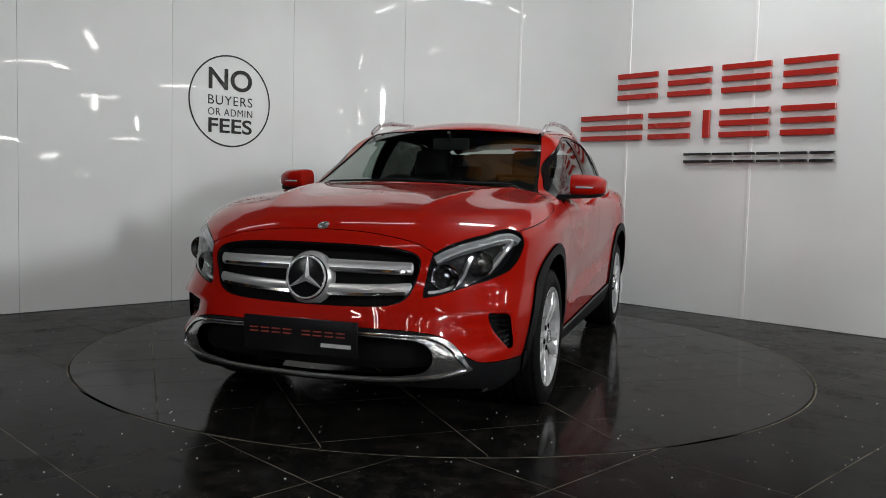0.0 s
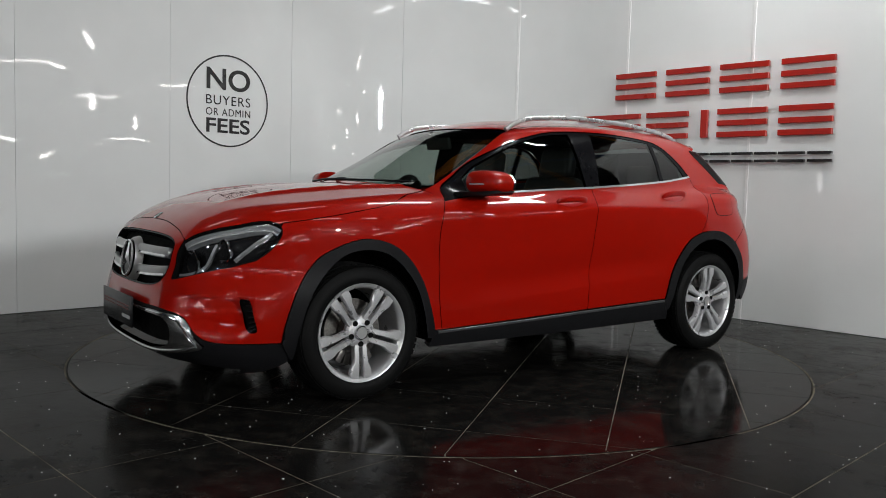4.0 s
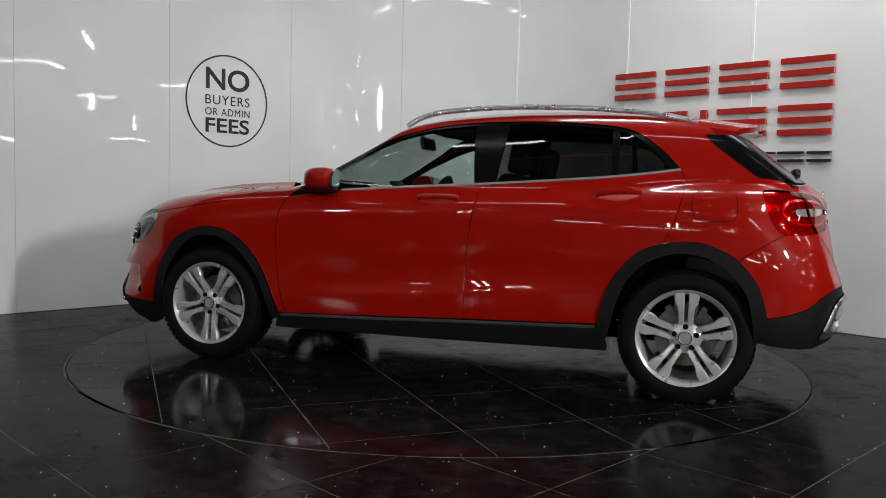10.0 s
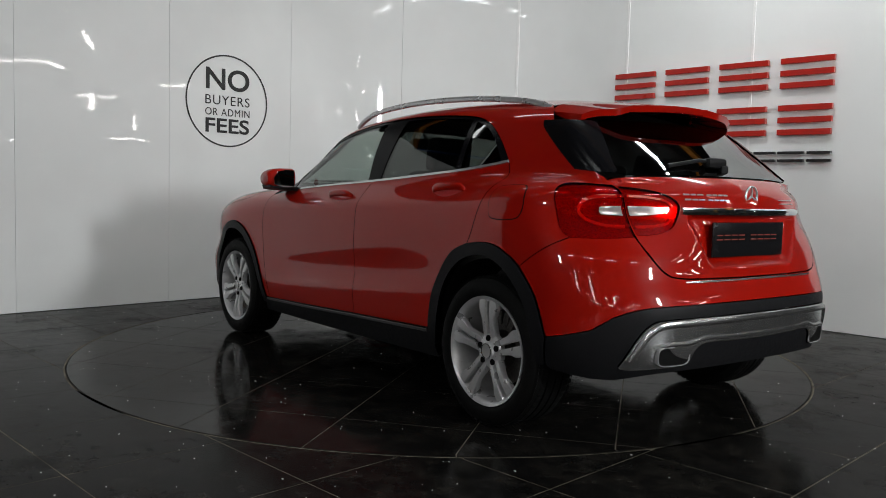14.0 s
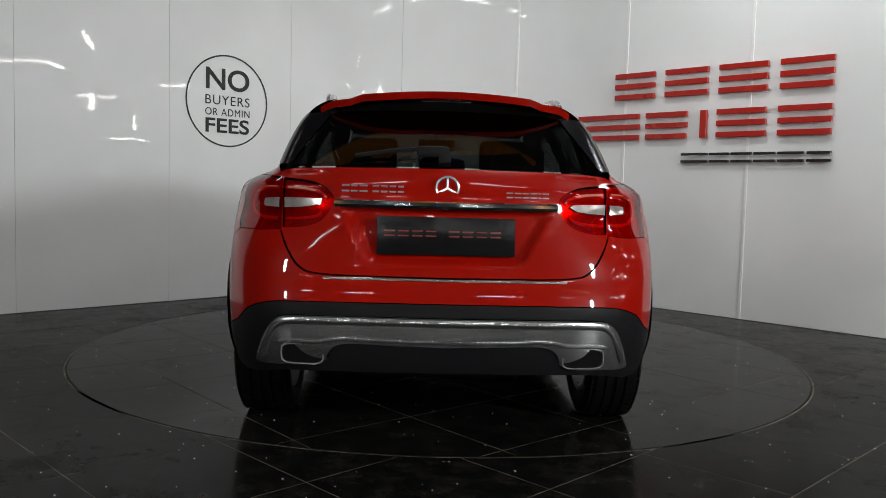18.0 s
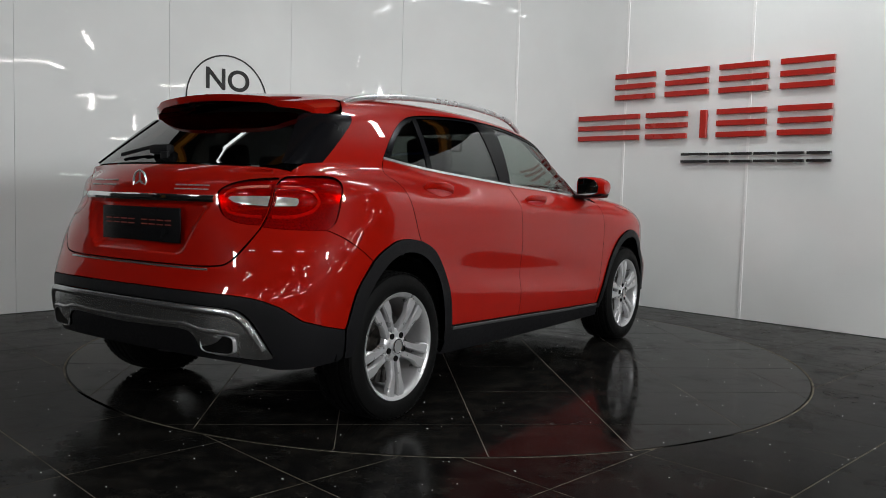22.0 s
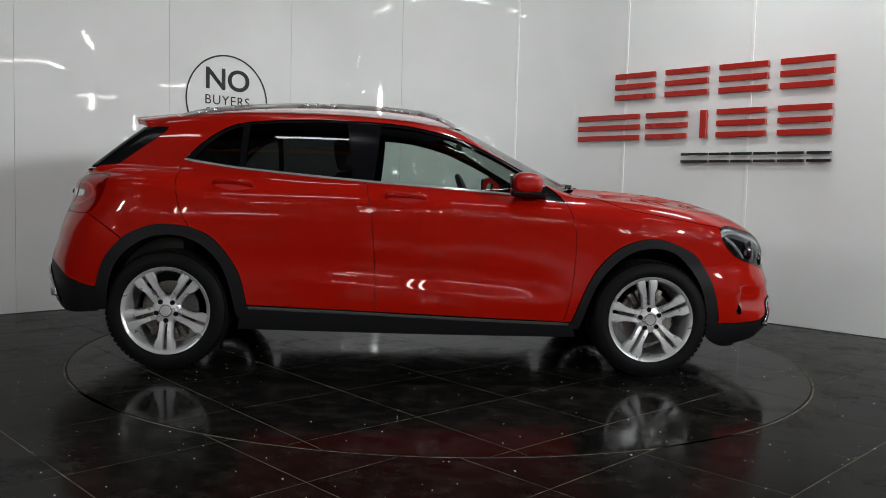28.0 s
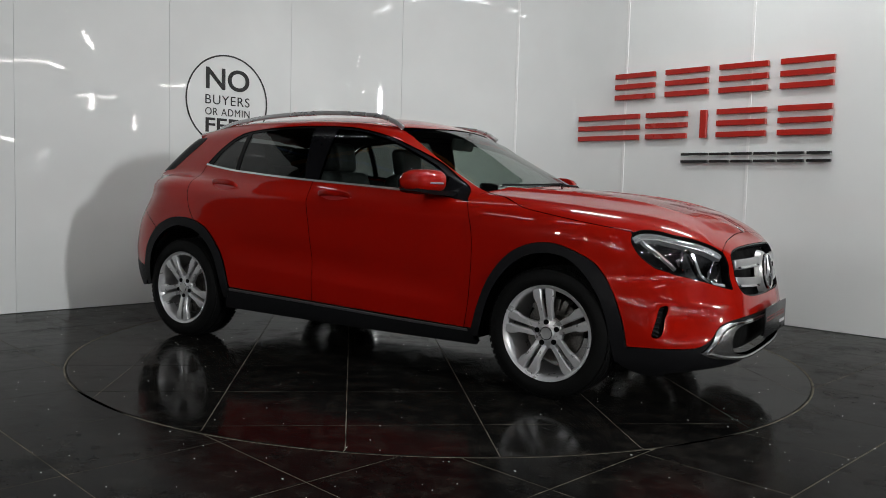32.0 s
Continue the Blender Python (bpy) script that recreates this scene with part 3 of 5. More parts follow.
def lower_solid(x, y, z):
    ay = np.abs(y)
    w = flank(x, z)
    xf, xr = NOSE(z), TAIL(z)
    half = 0.285 + 0.10 * np.clip((z - 0.75) / 0.19, 0, 1.2)
    xr = xr + 0.045 * (1 - step01(ay, half - 0.035, half + 0.025)) * step01(z, 0.735, 0.775) * (1 - step01(z, 0.935, 0.955))
    tf = np.clip((x - 1.15) / (xf - 1.15), 0, None)
    tr = np.clip((-1.45 - x) / (-1.45 - xr), 0, None)
    n = 3.4 - 1.15 * step01(z, 0.70, 0.97)
    e = 4.0 - 0.9 * step01(z, 0.48, 0.66)
    s = np.where(x > 0, (tf ** e + (ay / w) ** e + 1e-12) ** (1 / e), (tr ** n + (ay / w) ** n + 1e-12) ** (1 / n))
    plan = (s - 1) * 0.88
    # pocket that runs into the corner vents of the front bumper
    ang = np.arctan2(ay, x - 1.2)
    lip = 0.835 + 0.16 * (0.50 - z)
    plan = plan + 0.072 * step01(ang, 0.44, 0.77) * (1 - step01(ang, lip - 0.045, lip + 0.040)) * step01(z, 0.34, 0.46) * (1 - step01(z, 0.508, 0.524)) * (x > 1.3)
    top = np.where(x > 0.6, hood_at(x, y), 0) + np.where(x > 0.6, 0, HOOD(0.6) - 0.055 * (ay / 0.75) ** 2.2 + 0.06 * step01(x, 0.6, -0.8) - 0.04 * step01(x, -1.3, -1.75) * (1 - step01(ay, 0.50, 0.70)))
    return smax(plan, z - top, 0.11)


def cabin_solid(x, y, z):
    ay = np.abs(y)
    wide = 0.788 - 0.45 * (z - 1.08) - 0.085 * np.clip((x - 0.1) / 0.85, 0, 2) ** 2 - 0.07 * np.clip(-0.5 - x, 0, 3) ** 1.6
    wide = wide + 0.02 * np.sin(np.clip((z - 1.05) / 0.4, 0, 1) * math.pi)
    xe = x + 0.13 * (ay / 0.62) ** 2 * step01(x, -0.3, 0.5)
    roof = ROOF(xe) - (0.032 + 0.038 * step01(x, 0.35, -0.1)) * (ay / 0.6) ** 2
    rear = (-1.945 + 1.28 * (z - 1.12) + 0.105 * (ay / 0.6) ** 2.2) - x
    f = smax(ay - wide, (z - roof) * 0.9, 0.07)
    f = smax(f, rear * 0.62, 0.05)
    return smax(f, 0.96 + 0.13 * step01(x, -1.60, -1.80) - z, 0.02)


def skin(x, y, z):
    return smin(lower_solid(x, y, z), cabin_solid(x, y, z), 0.035)


def march(o, d, reach):
    """First meeting of rays with the skin; o and d are (n, 3)."""
    n = 70
    ts = np.linspace(0, reach, n)
    lo = np.zeros(len(o))
    hi = np.full(len(o), reach)
    prev = np.ones(len(o), bool)
    found = np.zeros(len(o), bool)
    for k, t in enumerate(ts):
        p = o + d * t
        f = skin(p[:, 0], p[:, 1], p[:, 2])
        hit = (f < 0) & ~found
        lo[hit] = ts[max(k - 1, 0)]
        hi[hit] = t
        found |= hit
    for _ in range(24):
        mid = (lo + hi) / 2
        p = o + d * mid[:, None]
        neg = skin(p[:, 0], p[:, 1], p[:, 2]) < 0
        hi = np.where(neg, mid, hi)
        lo = np.where(neg, lo, mid)
    return o + d * ((lo + hi) / 2)[:, None]


def gradient(p):
    e = 0.0015
    g = np.stack([skin(*(p + v).T) - skin(*(p - v).T) for v in np.eye(3) * e], 1)
    return g / np.maximum(np.linalg.norm(g, axis=1), 1e-9)[:, None]


FX, RX = 1.2, -1.2


def cast(kind, q):
    """Places on the skin: side (x, z), top (x, y), front and rear (y, z), nose and stern (angle, z), roll (x, angle)."""
    q = np.atleast_2d(np.asarray(q, float))
    a, b = q[:, 0], q[:, 1]
    one, nil = np.ones(len(q)), np.zeros(len(q))
    if kind == "side":
        return march(np.stack([a, 1.2 * one, b], 1), np.stack([nil, -one, nil], 1), 1.2)
    if kind == "top":
        return march(np.stack([a, b, 1.7 * one], 1), np.stack([nil, nil, -one], 1), 1.4)
    if kind == "front":
        return march(np.stack([2.6 * one, a, b], 1), np.stack([-one, nil, nil], 1), 2.4)
    if kind == "rear":
        return march(np.stack([-2.6 * one, a, b], 1), np.stack([one, nil, nil], 1), 2.4)
    if kind == "nose":
        c, s = np.cos(a), np.sin(a)
        return march(np.stack([FX + 1.6 * c, 1.6 * s, b], 1), np.stack([-c, -s, nil], 1), 1.55)
    if kind == "stern":
        c, s = np.cos(a), np.sin(a)
        return march(np.stack([RX - 1.6 * c, 1.6 * s, b], 1), np.stack([c, -s, nil], 1), 1.55)
    c, s = np.cos(b), np.sin(b)
    return march(np.stack([a, 1.5 * c, 0.7 + 1.5 * s], 1), np.stack([nil, -c, -s], 1), 1.45)


def flatten(kind, p):
    x, y, z = p.T
    if kind == "side":
        return np.stack([x, z], 1)
    if kind == "top":
        return np.stack([x, y], 1)
    if kind in ("front", "rear"):
        return np.stack([y, z], 1)
    if kind == "nose":
        return np.stack([np.arctan2(y, x - FX), z], 1)
    if kind == "stern":
        return np.stack([np.arctan2(y, RX - x), z], 1)
    return np.stack([x, np.arctan2(z - 0.7, y)], 1)


def line(kind, pts, n=6, straight=False):
    """A line on the skin through points given in one view."""
    q = np.array(pts, float) if straight else spline(pts, n=n)
    return cast(kind, q)


def closed(kind, pts, n=6):
    return cast(kind, spline(pts, True, n))


def chain(*lines):
    return np.concatenate(lines)


def turned(p):
    """The same line on the car's other side."""
    return np.array(p)[::-1] * np.array([1, -1, 1])


def panel(name, kind, loop, material, parent, holes=(), step=0.03, lift=0.0, gap=0.002, rim=0.018, label="", flip=False, smooth_loop=None):
    """A piece of the skin inside a loop of places on it, with turned-in edges."""
    spread = {"nose": 0.9, "stern": 0.9, "roll": 0.75}.get(kind, 1.0)
    k = np.array([spread, 1.0]) if kind in ("nose", "stern") else np.array([1.0, spread]) if kind == "roll" else np.ones(2)
    flat = [flatten(kind, p) * k for p in (loop, *holes)]
    flat = [dense(f, step) for f in flat]
    flat = [inset(f, gap) if i == 0 else inset(f, -gap) for i, f in enumerate(flat)]
    v, f, loops = flat_mesh(flat[0], flat[1:], step)
    p = cast(kind, v / k)
    n = gradient(p)
    p = p + n * lift
    verts, norms, faces = list(p), list(n), [list(t) for t in f]
    # triangles face outwards
    for t in faces:
        a, b, c = (p[i] for i in t)
        if np.dot(np.cross(b - a, c - a), n[t[0]]) < 0:
            t.reverse()
    for idx in loops:
        m = len(idx)
        cen = p[idx]
        tang = np.roll(cen, -1, 0) - np.roll(cen, 1, 0)
        out = np.cross(tang, n[idx])
        out /= np.maximum(np.linalg.norm(out, axis=1), 1e-9)[:, None]
        base = len(verts)
        for i in range(m):
            verts += [cen[i], cen[i] - n[idx[i]] * rim]
            norms += [n[idx[i]] * 0.3 + out[i], out[i]]
        for i in range(m):
            j = (i + 1) % m
            faces.append([base + 2 * i, base + 2 * j, base + 2 * j + 1, base + 2 * i + 1])
    verts, norms = np.array(verts), np.array(norms)
    if flip:
        verts, norms = verts * np.array([1, -1, 1]), norms * np.array([1, -1, 1])
        faces = [t[::-1] for t in faces]
    return link_mesh(name, verts, faces, material, parent, label, normals=norms)


def pair(name, kind, loop, material, parents, **more):
    """The piece on the left side and its mirror image on the right."""
    parents = parents if isinstance(parents, tuple) else (parents, parents)
    return (panel(name, kind, loop, material, parents[0], **more), panel(name, kind, loop, material, parents[1], flip=True, **more))


def ribbon(name, pts, section, material, parent, lift=0.0, label="", both=True, taper=None):
    """A bar that follows a line on the skin."""
    n = gradient(pts)
    obs = []
    for sgn in ((1, -1) if both else (1,)):
        bm = bmesh.new()
        rings = []
        m = len(pts)
        for i in range(m):
            d = Vector(pts[min(i + 1, m - 1)] - pts[max(i - 1, 0)]).normalized()
            up = Vector(n[i])
            s = d.cross(up).normalized()
            k = taper[i] if taper is not None else 1.0
            row = [Vector(pts[i]) + up * lift + s * a * k + up * b * k for a, b in section]
            rings.append([bm.verts.new((q.x, q.y * sgn, q.z)) for q in row])
        c = len(section)
        for a, b in zip(rings, rings[1:]):
            for k in range(c):
                bm.faces.new((a[k], a[(k + 1) % c], b[(k + 1) % c], b[k]))
        bm.faces.new(rings[0])
        bm.faces.new(rings[-1])
        obs.append(part(name, bm, material, parent, label))
    return obs

# ---------------------------------------------------------------- the car
car = new("car")
tagged(car, "red compact five-door crossover car on the turntable", "car")

# lines between the panels
L_DOOR_F = line("side", [(0.858, 0.305), (0.89, 0.45), (0.908, 0.66), (0.906, 0.82), (0.875, 0.93), (0.850, 0.975)])
L_DOOR_B = line("side", [(-0.212, 0.345), (-0.207, 0.48), (-0.223, 0.757), (-0.262, 1.02), (-0.270, 1.068)])
L_BELT_F = line("side", [(0.850, 0.975), (0.70, 0.998), (0.541, 1.016), (0.15, 1.043), (-0.270, 1.068)])
L_BELT_R = line("side", [(-0.270, 1.068), (-0.60, 1.092), (-0.959, 1.122), (-1.15, 1.145), (-1.289, 1.166)])
L_SILL_F = line("side", [(0.858, 0.305), (0.3, 0.325), (-0.212, 0.345)])
L_SILL_R = line("side", [(-0.212, 0.345), (-0.6, 0.358), (-0.915, 0.370)])
L_RDOOR = line("side", [(-1.289, 1.166), (-1.315, 1.10), (-1.300, 1.0), (-1.262, 0.87), (-1.222, 0.795)])
L_ARCH_RF = line("side", [(-0.915, 0.370), (-0.965, 0.562), (-1.095, 0.735), (-1.222, 0.795)])
L_ARCH_RR = line("side", [(-1.222, 0.795), (-1.316, 0.807), (-1.42, 0.802), (-1.525, 0.761), (-1.58, 0.725)])
L_ARCH_RB = line("side", [(-1.58, 0.725), (-1.672, 0.611), (-1.722, 0.455)])
L_ARCH_FR = line("side", [(0.905, 0.305), (1.012, 0.573), (1.166, 0.738), (1.364, 0.786), (1.56, 0.720), (1.640, 0.640)])
L_ARCH_FF = line("side", [(1.640, 0.640), (1.696, 0.540), (1.735, 0.420), (1.752, 0.308)])
L_DLO_TOP = line("side", [(0.850, 0.975), (0.802, 1.040), (0.70, 1.105), (0.55, 1.193), (0.33, 1.295), (0.173, 1.347), (-0.048, 1.392),
                          (-0.302, 1.411), (-0.62, 1.412), (-0.94, 1.390), (-1.08, 1.347), (-1.20, 1.260), (-1.289, 1.166)])
L_HOOD = chain(line("side", [(1.742, 0.860), (1.58, 0.884), (1.343, 0.924), (1.20, 0.950), (1.12, 0.978)]), line("top", [(1.04, 0.765), (0.97, 0.738), (0.895, 0.700)]))
LAMP_UPPER = chain(line("front", [(0.526, 0.764), (0.572, 0.798), (0.64, 0.828), (0.70, 0.846)]), line("side", [(1.850, 0.862), (1.79, 0.866), (1.750, 0.850)]))
LAMP_LOWER = chain(line("side", [(1.750, 0.850), (1.757, 0.80), (1.80, 0.738), (1.862, 0.688)]),
                   line("front", [(0.73, 0.658), (0.66, 0.634), (0.58, 0.606), (0.525, 0.592), (0.502, 0.596), (0.510, 0.67), (0.526, 0.764)]))
LAMP = chain(LAMP_UPPER[:-1], LAMP_LOWER[:-1])
HOOD_NOSE = line("front", [(0.0, 0.850), (0.22, 0.842), (0.42, 0.812), (0.524, 0.772)])
GRILLE = [(0.0, 0.792), (0.20, 0.790), (0.36, 0.782), (0.450, 0.764), (0.482, 0.728), (0.470, 0.66), (0.440, 0.590), (0.38, 0.556), (0.25, 0.542), (0.0, 0.537)]
RED_LOW = chain(line("front", [(0.0, 0.452), (0.30, 0.455), (0.48, 0.452), (0.58, 0.430), (0.65, 0.375), (0.71, 0.325), (0.77, 0.312)]),
                line("side", [(1.88, 0.310), (1.752, 0.308)]))


def whole(half):
    """A line from the middle out to the left, carried on to the right side."""
    return chain(turned(half)[:-1], half)


def ring_of(half2d, kind):
    """A closed outline from its left half, which starts and ends in the middle."""
    left = spline(half2d, n=5)
    return cast(kind, np.concatenate([left, (left * np.array([-1, 1]))[::-1][1:-1]]))


# fenders, doors and side frames
pair("fender", "side", chain(L_DOOR_F[::-1][:1], L_DOOR_F[::-1], L_ARCH_FR, LAMP_LOWER[8:0:-1], L_HOOD), PAINT, car, step=0.028)
doors_f = pair("front_door", "side", chain(L_DOOR_F, L_BELT_F, L_DOOR_B[::-1], L_SILL_F[::-1]), PAINT, car, step=0.022)
doors_r = pair("rear_door", "side", chain(L_DOOR_B, L_BELT_R, L_RDOOR, L_ARCH_RF[::-1], L_SILL_R[::-1]), PAINT, car, step=0.022)

SCREEN_EDGE = line("top", [(0.895, 0.700), (0.80, 0.672), (0.60, 0.638), (0.40, 0.600), (0.22, 0.562), (0.10, 0.550)])
GUTTER = line("top", [(0.10, 0.550), (-0.30, 0.550), (-0.80, 0.540), (-1.36, 0.515)])
HATCH_EDGE = chain(line("top", [(-1.36, 0.515), (-1.40, 0.555)]), line("side", [(-1.48, 1.325), (-1.60, 1.235), (-1.75, 1.128)]),
                   line("rear", [(0.665, 1.095), (0.652, 1.066)]))
TAIL_LAMP_OUT = chain(line("rear", [(0.652, 1.066), (0.70, 1.069)]), line("side", [(-1.76, 1.072), (-1.685, 1.068), (-1.688, 1.02), (-1.712, 0.945), (-1.745, 0.885), (-1.785, 0.856)]))
BUMP_LINE = line("side", [(-1.785, 0.856), (-1.72, 0.822), (-1.64, 0.77), (-1.58, 0.725)])
pair("side_frame", "roll", chain(L_DLO_TOP[::-1], line("side", [(0.850, 0.975), (0.880, 1.0)]), SCREEN_EDGE, GUTTER[1:], HATCH_EDGE[1:], TAIL_LAMP_OUT,
                                 BUMP_LINE[1:], L_ARCH_RR[::-1], L_RDOOR[::-1][1:-1]), PAINT, car, step=0.03)

# glass and its black surround
FRONT_GLASS = chain(line("side", [(0.66, 1.012), (0.541, 1.022), (0.15, 1.049), (-0.228, 1.069)]), line("side", [(-0.228, 1.069), (-0.212, 1.20), (-0.195, 1.390)]),
                    line("side", [(-0.195, 1.390), (0.0, 1.370), (0.173, 1.330), (0.33, 1.278), (0.55, 1.174), (0.66, 1.10)]))
REAR_GLASS = chain(line("side", [(-0.345, 1.080), (-0.60, 1.098), (-0.945, 1.128)]), line("side", [(-0.945, 1.128), (-0.938, 1.376)], straight=True),
                   line("side", [(-0.938, 1.376), (-0.62, 1.398), (-0.39, 1.398)]))
QUARTER_GLASS = chain(line("side", [(-0.985, 1.132), (-1.15, 1.152), (-1.235, 1.166)]), line("side", [(-1.235, 1.166), (-1.16, 1.258), (-1.06, 1.334), (-0.978, 1.364)]))
pair("window_surround", "side", chain(L_BELT_F, L_BELT_R, L_DLO_TOP[::-1]), GLOSS_BLACK, car, holes=(FRONT_GLASS, REAR_GLASS, QUARTER_GLASS), lift=-0.004,
     label="gloss black pillars and window frames", step=0.035)
for name, loop, mat in (("front_window", FRONT_GLASS, GLASS), ("rear_window", REAR_GLASS, TINT), ("quarter_window", QUARTER_GLASS, TINT)):
    pair(name, "side", loop, mat, car, lift=-0.007, gap=-0.004, rim=0.004, step=0.05)
ribbon("belt_trim", chain(L_BELT_F[12:], L_BELT_R[1:]), [(-0.007, 0), (-0.006, 0.006), (0.006, 0.006), (0.007, 0)], BRIGHT, car, label="chrome belt line trim")

SCREEN = chain(line("top", [(0.865, 0.672), (0.60, 0.625), (0.40, 0.588), (0.22, 0.550)]), line("top", [(0.20, 0.53), (0.285, 0.30), (0.31, 0.0)]))
SCREEN_LOW = line("top", [(1.045, 0.0), (1.02, 0.25), (0.955, 0.50), (0.865, 0.672)])
panel("windscreen", "top", chain(SCREEN_LOW[:-1], SCREEN, turned(SCREEN)[1:], turned(SCREEN_LOW)[1:-1]), SCREEN_GLASS, car, step=0.06, lift=-0.004, gap=0.003, rim=0.004)
ROOF_F = line("top", [(0.31, 0.0), (0.285, 0.30), (0.20, 0.53)])
ROOF_SIDE = chain(ROOF_F[:-1], line("top", [(0.20, 0.540), (-0.30, 0.545), (-0.80, 0.536), (-1.36, 0.510)]))
panel("roof", "top", chain(ROOF_SIDE, turned(ROOF_SIDE)), PAINT, car, step=0.05)
HOOD_REAR = line("top", [(0.895, 0.700), (0.965, 0.52), (1.02, 0.28), (1.045, 0.0)])
HOOD_HALF = chain(HOOD_NOSE, LAMP_UPPER[1:-1], L_HOOD)
panel("hood", "top", chain(HOOD_HALF, HOOD_REAR[1:], turned(HOOD_REAR)[1:], turned(HOOD_HALF)[:-1]), PAINT, car, step=0.022, gap=0.0012)

# front bumper and nose
nose_loop = chain(HOOD_NOSE, LAMP_LOWER[::-1][1:], L_ARCH_FF)
bumper = panel("front_bumper", "nose", chain(whole(nose_loop), whole(RED_LOW)[::-1]), PAINT, car, step=0.03,
               holes=(ring_of(GRILLE, "front"),
                      closed("nose", [(0.790, 0.498), (0.820, 0.505), (0.856, 0.502), (0.870, 0.44), (0.884, 0.380), (0.876, 0.364), (0.850, 0.370), (0.813, 0.43)], 4),
                      turned(closed("nose", [(0.790, 0.498), (0.820, 0.505), (0.856, 0.502), (0.870, 0.44), (0.884, 0.380), (0.876, 0.364), (0.850, 0.370), (0.813, 0.43)], 4))))
LOW_EDGE = chain(line("front", [(0.0, 0.205), (0.35, 0.210), (0.60, 0.205), (0.72, 0.18)]), line("side", [(1.90, 0.160), (1.80, 0.165), (1.700, 0.225), (1.752, 0.308)]))
SKID_OUT = [(0.0, 0.440), (0.30, 0.441), (0.50, 0.438), (0.585, 0.425), (0.645, 0.380), (0.685, 0.315), (0.690, 0.290), (0.60, 0.262), (0.35, 0.232), (0.0, 0.222)]
SKID_IN = [(0.0, 0.420), (0.28, 0.421), (0.45, 0.418), (0.520, 0.402), (0.553, 0.362), (0.545, 0.315), (0.50, 0.284), (0.36, 0.264), (0.20, 0.256), (0.0, 0.252)]
panel("lower_bumper", "nose", chain(whole(RED_LOW), whole(LOW_EDGE)[::-1]), CLAD, car, step=0.035, holes=(ring_of(SKID_OUT, "front"),), label="black plastic lower bumper")
panel("skid_plate", "nose", ring_of(SKID_OUT, "front"), SATIN, car, step=0.025, holes=(ring_of(SKID_IN, "front"),), lift=0.006, label="satin silver skid frame")
pair("headlamp", "nose", LAMP, LENS, car, step=0.03, lift=-0.002, rim=0.004)

# tailgate, tail lamps, rear bumper
GATE = [(0.0, 1.112), (0.30, 1.110), (0.56, 1.104), (0.662, 1.088), (0.647, 1.05), (0.642, 0.96), (0.637, 0.866), (0.606, 0.797), (0.553, 0.728), (0.47, 0.704), (0.20, 0.699), (0.0, 0.698)]
LAMP_INNER = chain(line("rear", [(0.630, 0.871), (0.55, 0.877), (0.482, 0.900), (0.448, 0.940), (0.432, 0.985), (0.450, 1.016), (0.50, 1.042), (0.57, 1.055), (0.640, 1.061)], n=4),
                   line("rear", [(0.641, 1.05), (0.636, 0.97), (0.631, 0.88)], n=3))
gate = panel("tailgate", "rear", ring_of(GATE, "rear"), PAINT, car, step=0.02, holes=(LAMP_INNER, turned(LAMP_INNER)))
REAR_SCREEN = [(0.0, 1.118), (0.30, 1.117), (0.57, 1.112), (0.62, 1.124), (0.60, 1.16), (0.545, 1.25), (0.487, 1.345), (0.30, 1.362), (0.0, 1.367)]
panel("rear_screen", "rear", ring_of(REAR_SCREEN, "rear"), DARK_TINT, car, step=0.05, lift=-0.002, rim=0.004)
LAMP_OUTER = chain(line("rear", [(0.640, 0.866), (0.645, 0.96), (0.652, 1.066)]), TAIL_LAMP_OUT[1:], line("rear", [(0.755, 0.857), (0.70, 0.860), (0.65, 0.865)]))
pair("tail_lamp", "stern", LAMP_OUTER, RED_LENS, car, step=0.03, rim=0.012, gap=0.001)
pair("gate_lamp", "rear", LAMP_INNER, RED_LENS, car, step=0.03, rim=0.012, gap=0.001)
STERN_TOP = chain(line("rear", [(0.0, 0.696), (0.20, 0.697), (0.47, 0.702), (0.555, 0.726), (0.609, 0.795), (0.640, 0.864)]), line("rear", [(0.70, 0.858), (0.755, 0.855)]), BUMP_LINE, L_ARCH_RB)
STERN_LOW = chain(line("rear", [(0.0, 0.603), (0.35, 0.603), (0.60, 0.597), (0.70, 0.582), (0.76, 0.556)]), line("side", [(-1.90, 0.500), (-1.80, 0.470), (-1.722, 0.455)]))
panel("rear_bumper", "stern", chain(whole(STERN_TOP), whole(STERN_LOW)[::-1]), PAINT, car, step=0.03)
STERN_EDGE = chain(line("rear", [(0.0, 0.335), (0.40, 0.335), (0.60, 0.325), (0.72, 0.30)]), line("side", [(-1.88, 0.300), (-1.78, 0.312), (-1.705, 0.335), (-1.722, 0.455)]))
R_SKID = [(0.0, 0.553), (0.35, 0.553), (0.58, 0.547), (0.645, 0.525), (0.685, 0.470), (0.715, 0.390), (0.715, 0.350), (0.60, 0.352), (0.46, 0.365), (0.42, 0.425), (0.36, 0.448), (0.2, 0.445), (0.0, 0.440)]
panel("lower_rear_bumper", "stern", chain(whole(STERN_LOW), whole(STERN_EDGE)[::-1]), CLAD, car, step=0.035, holes=(ring_of(R_SKID, "rear"),), label="black plastic lower bumper")
panel("rear_skid_plate", "stern", ring_of(R_SKID, "rear"), SATIN, car, step=0.025, lift=0.006, label="satin silver skid panel")

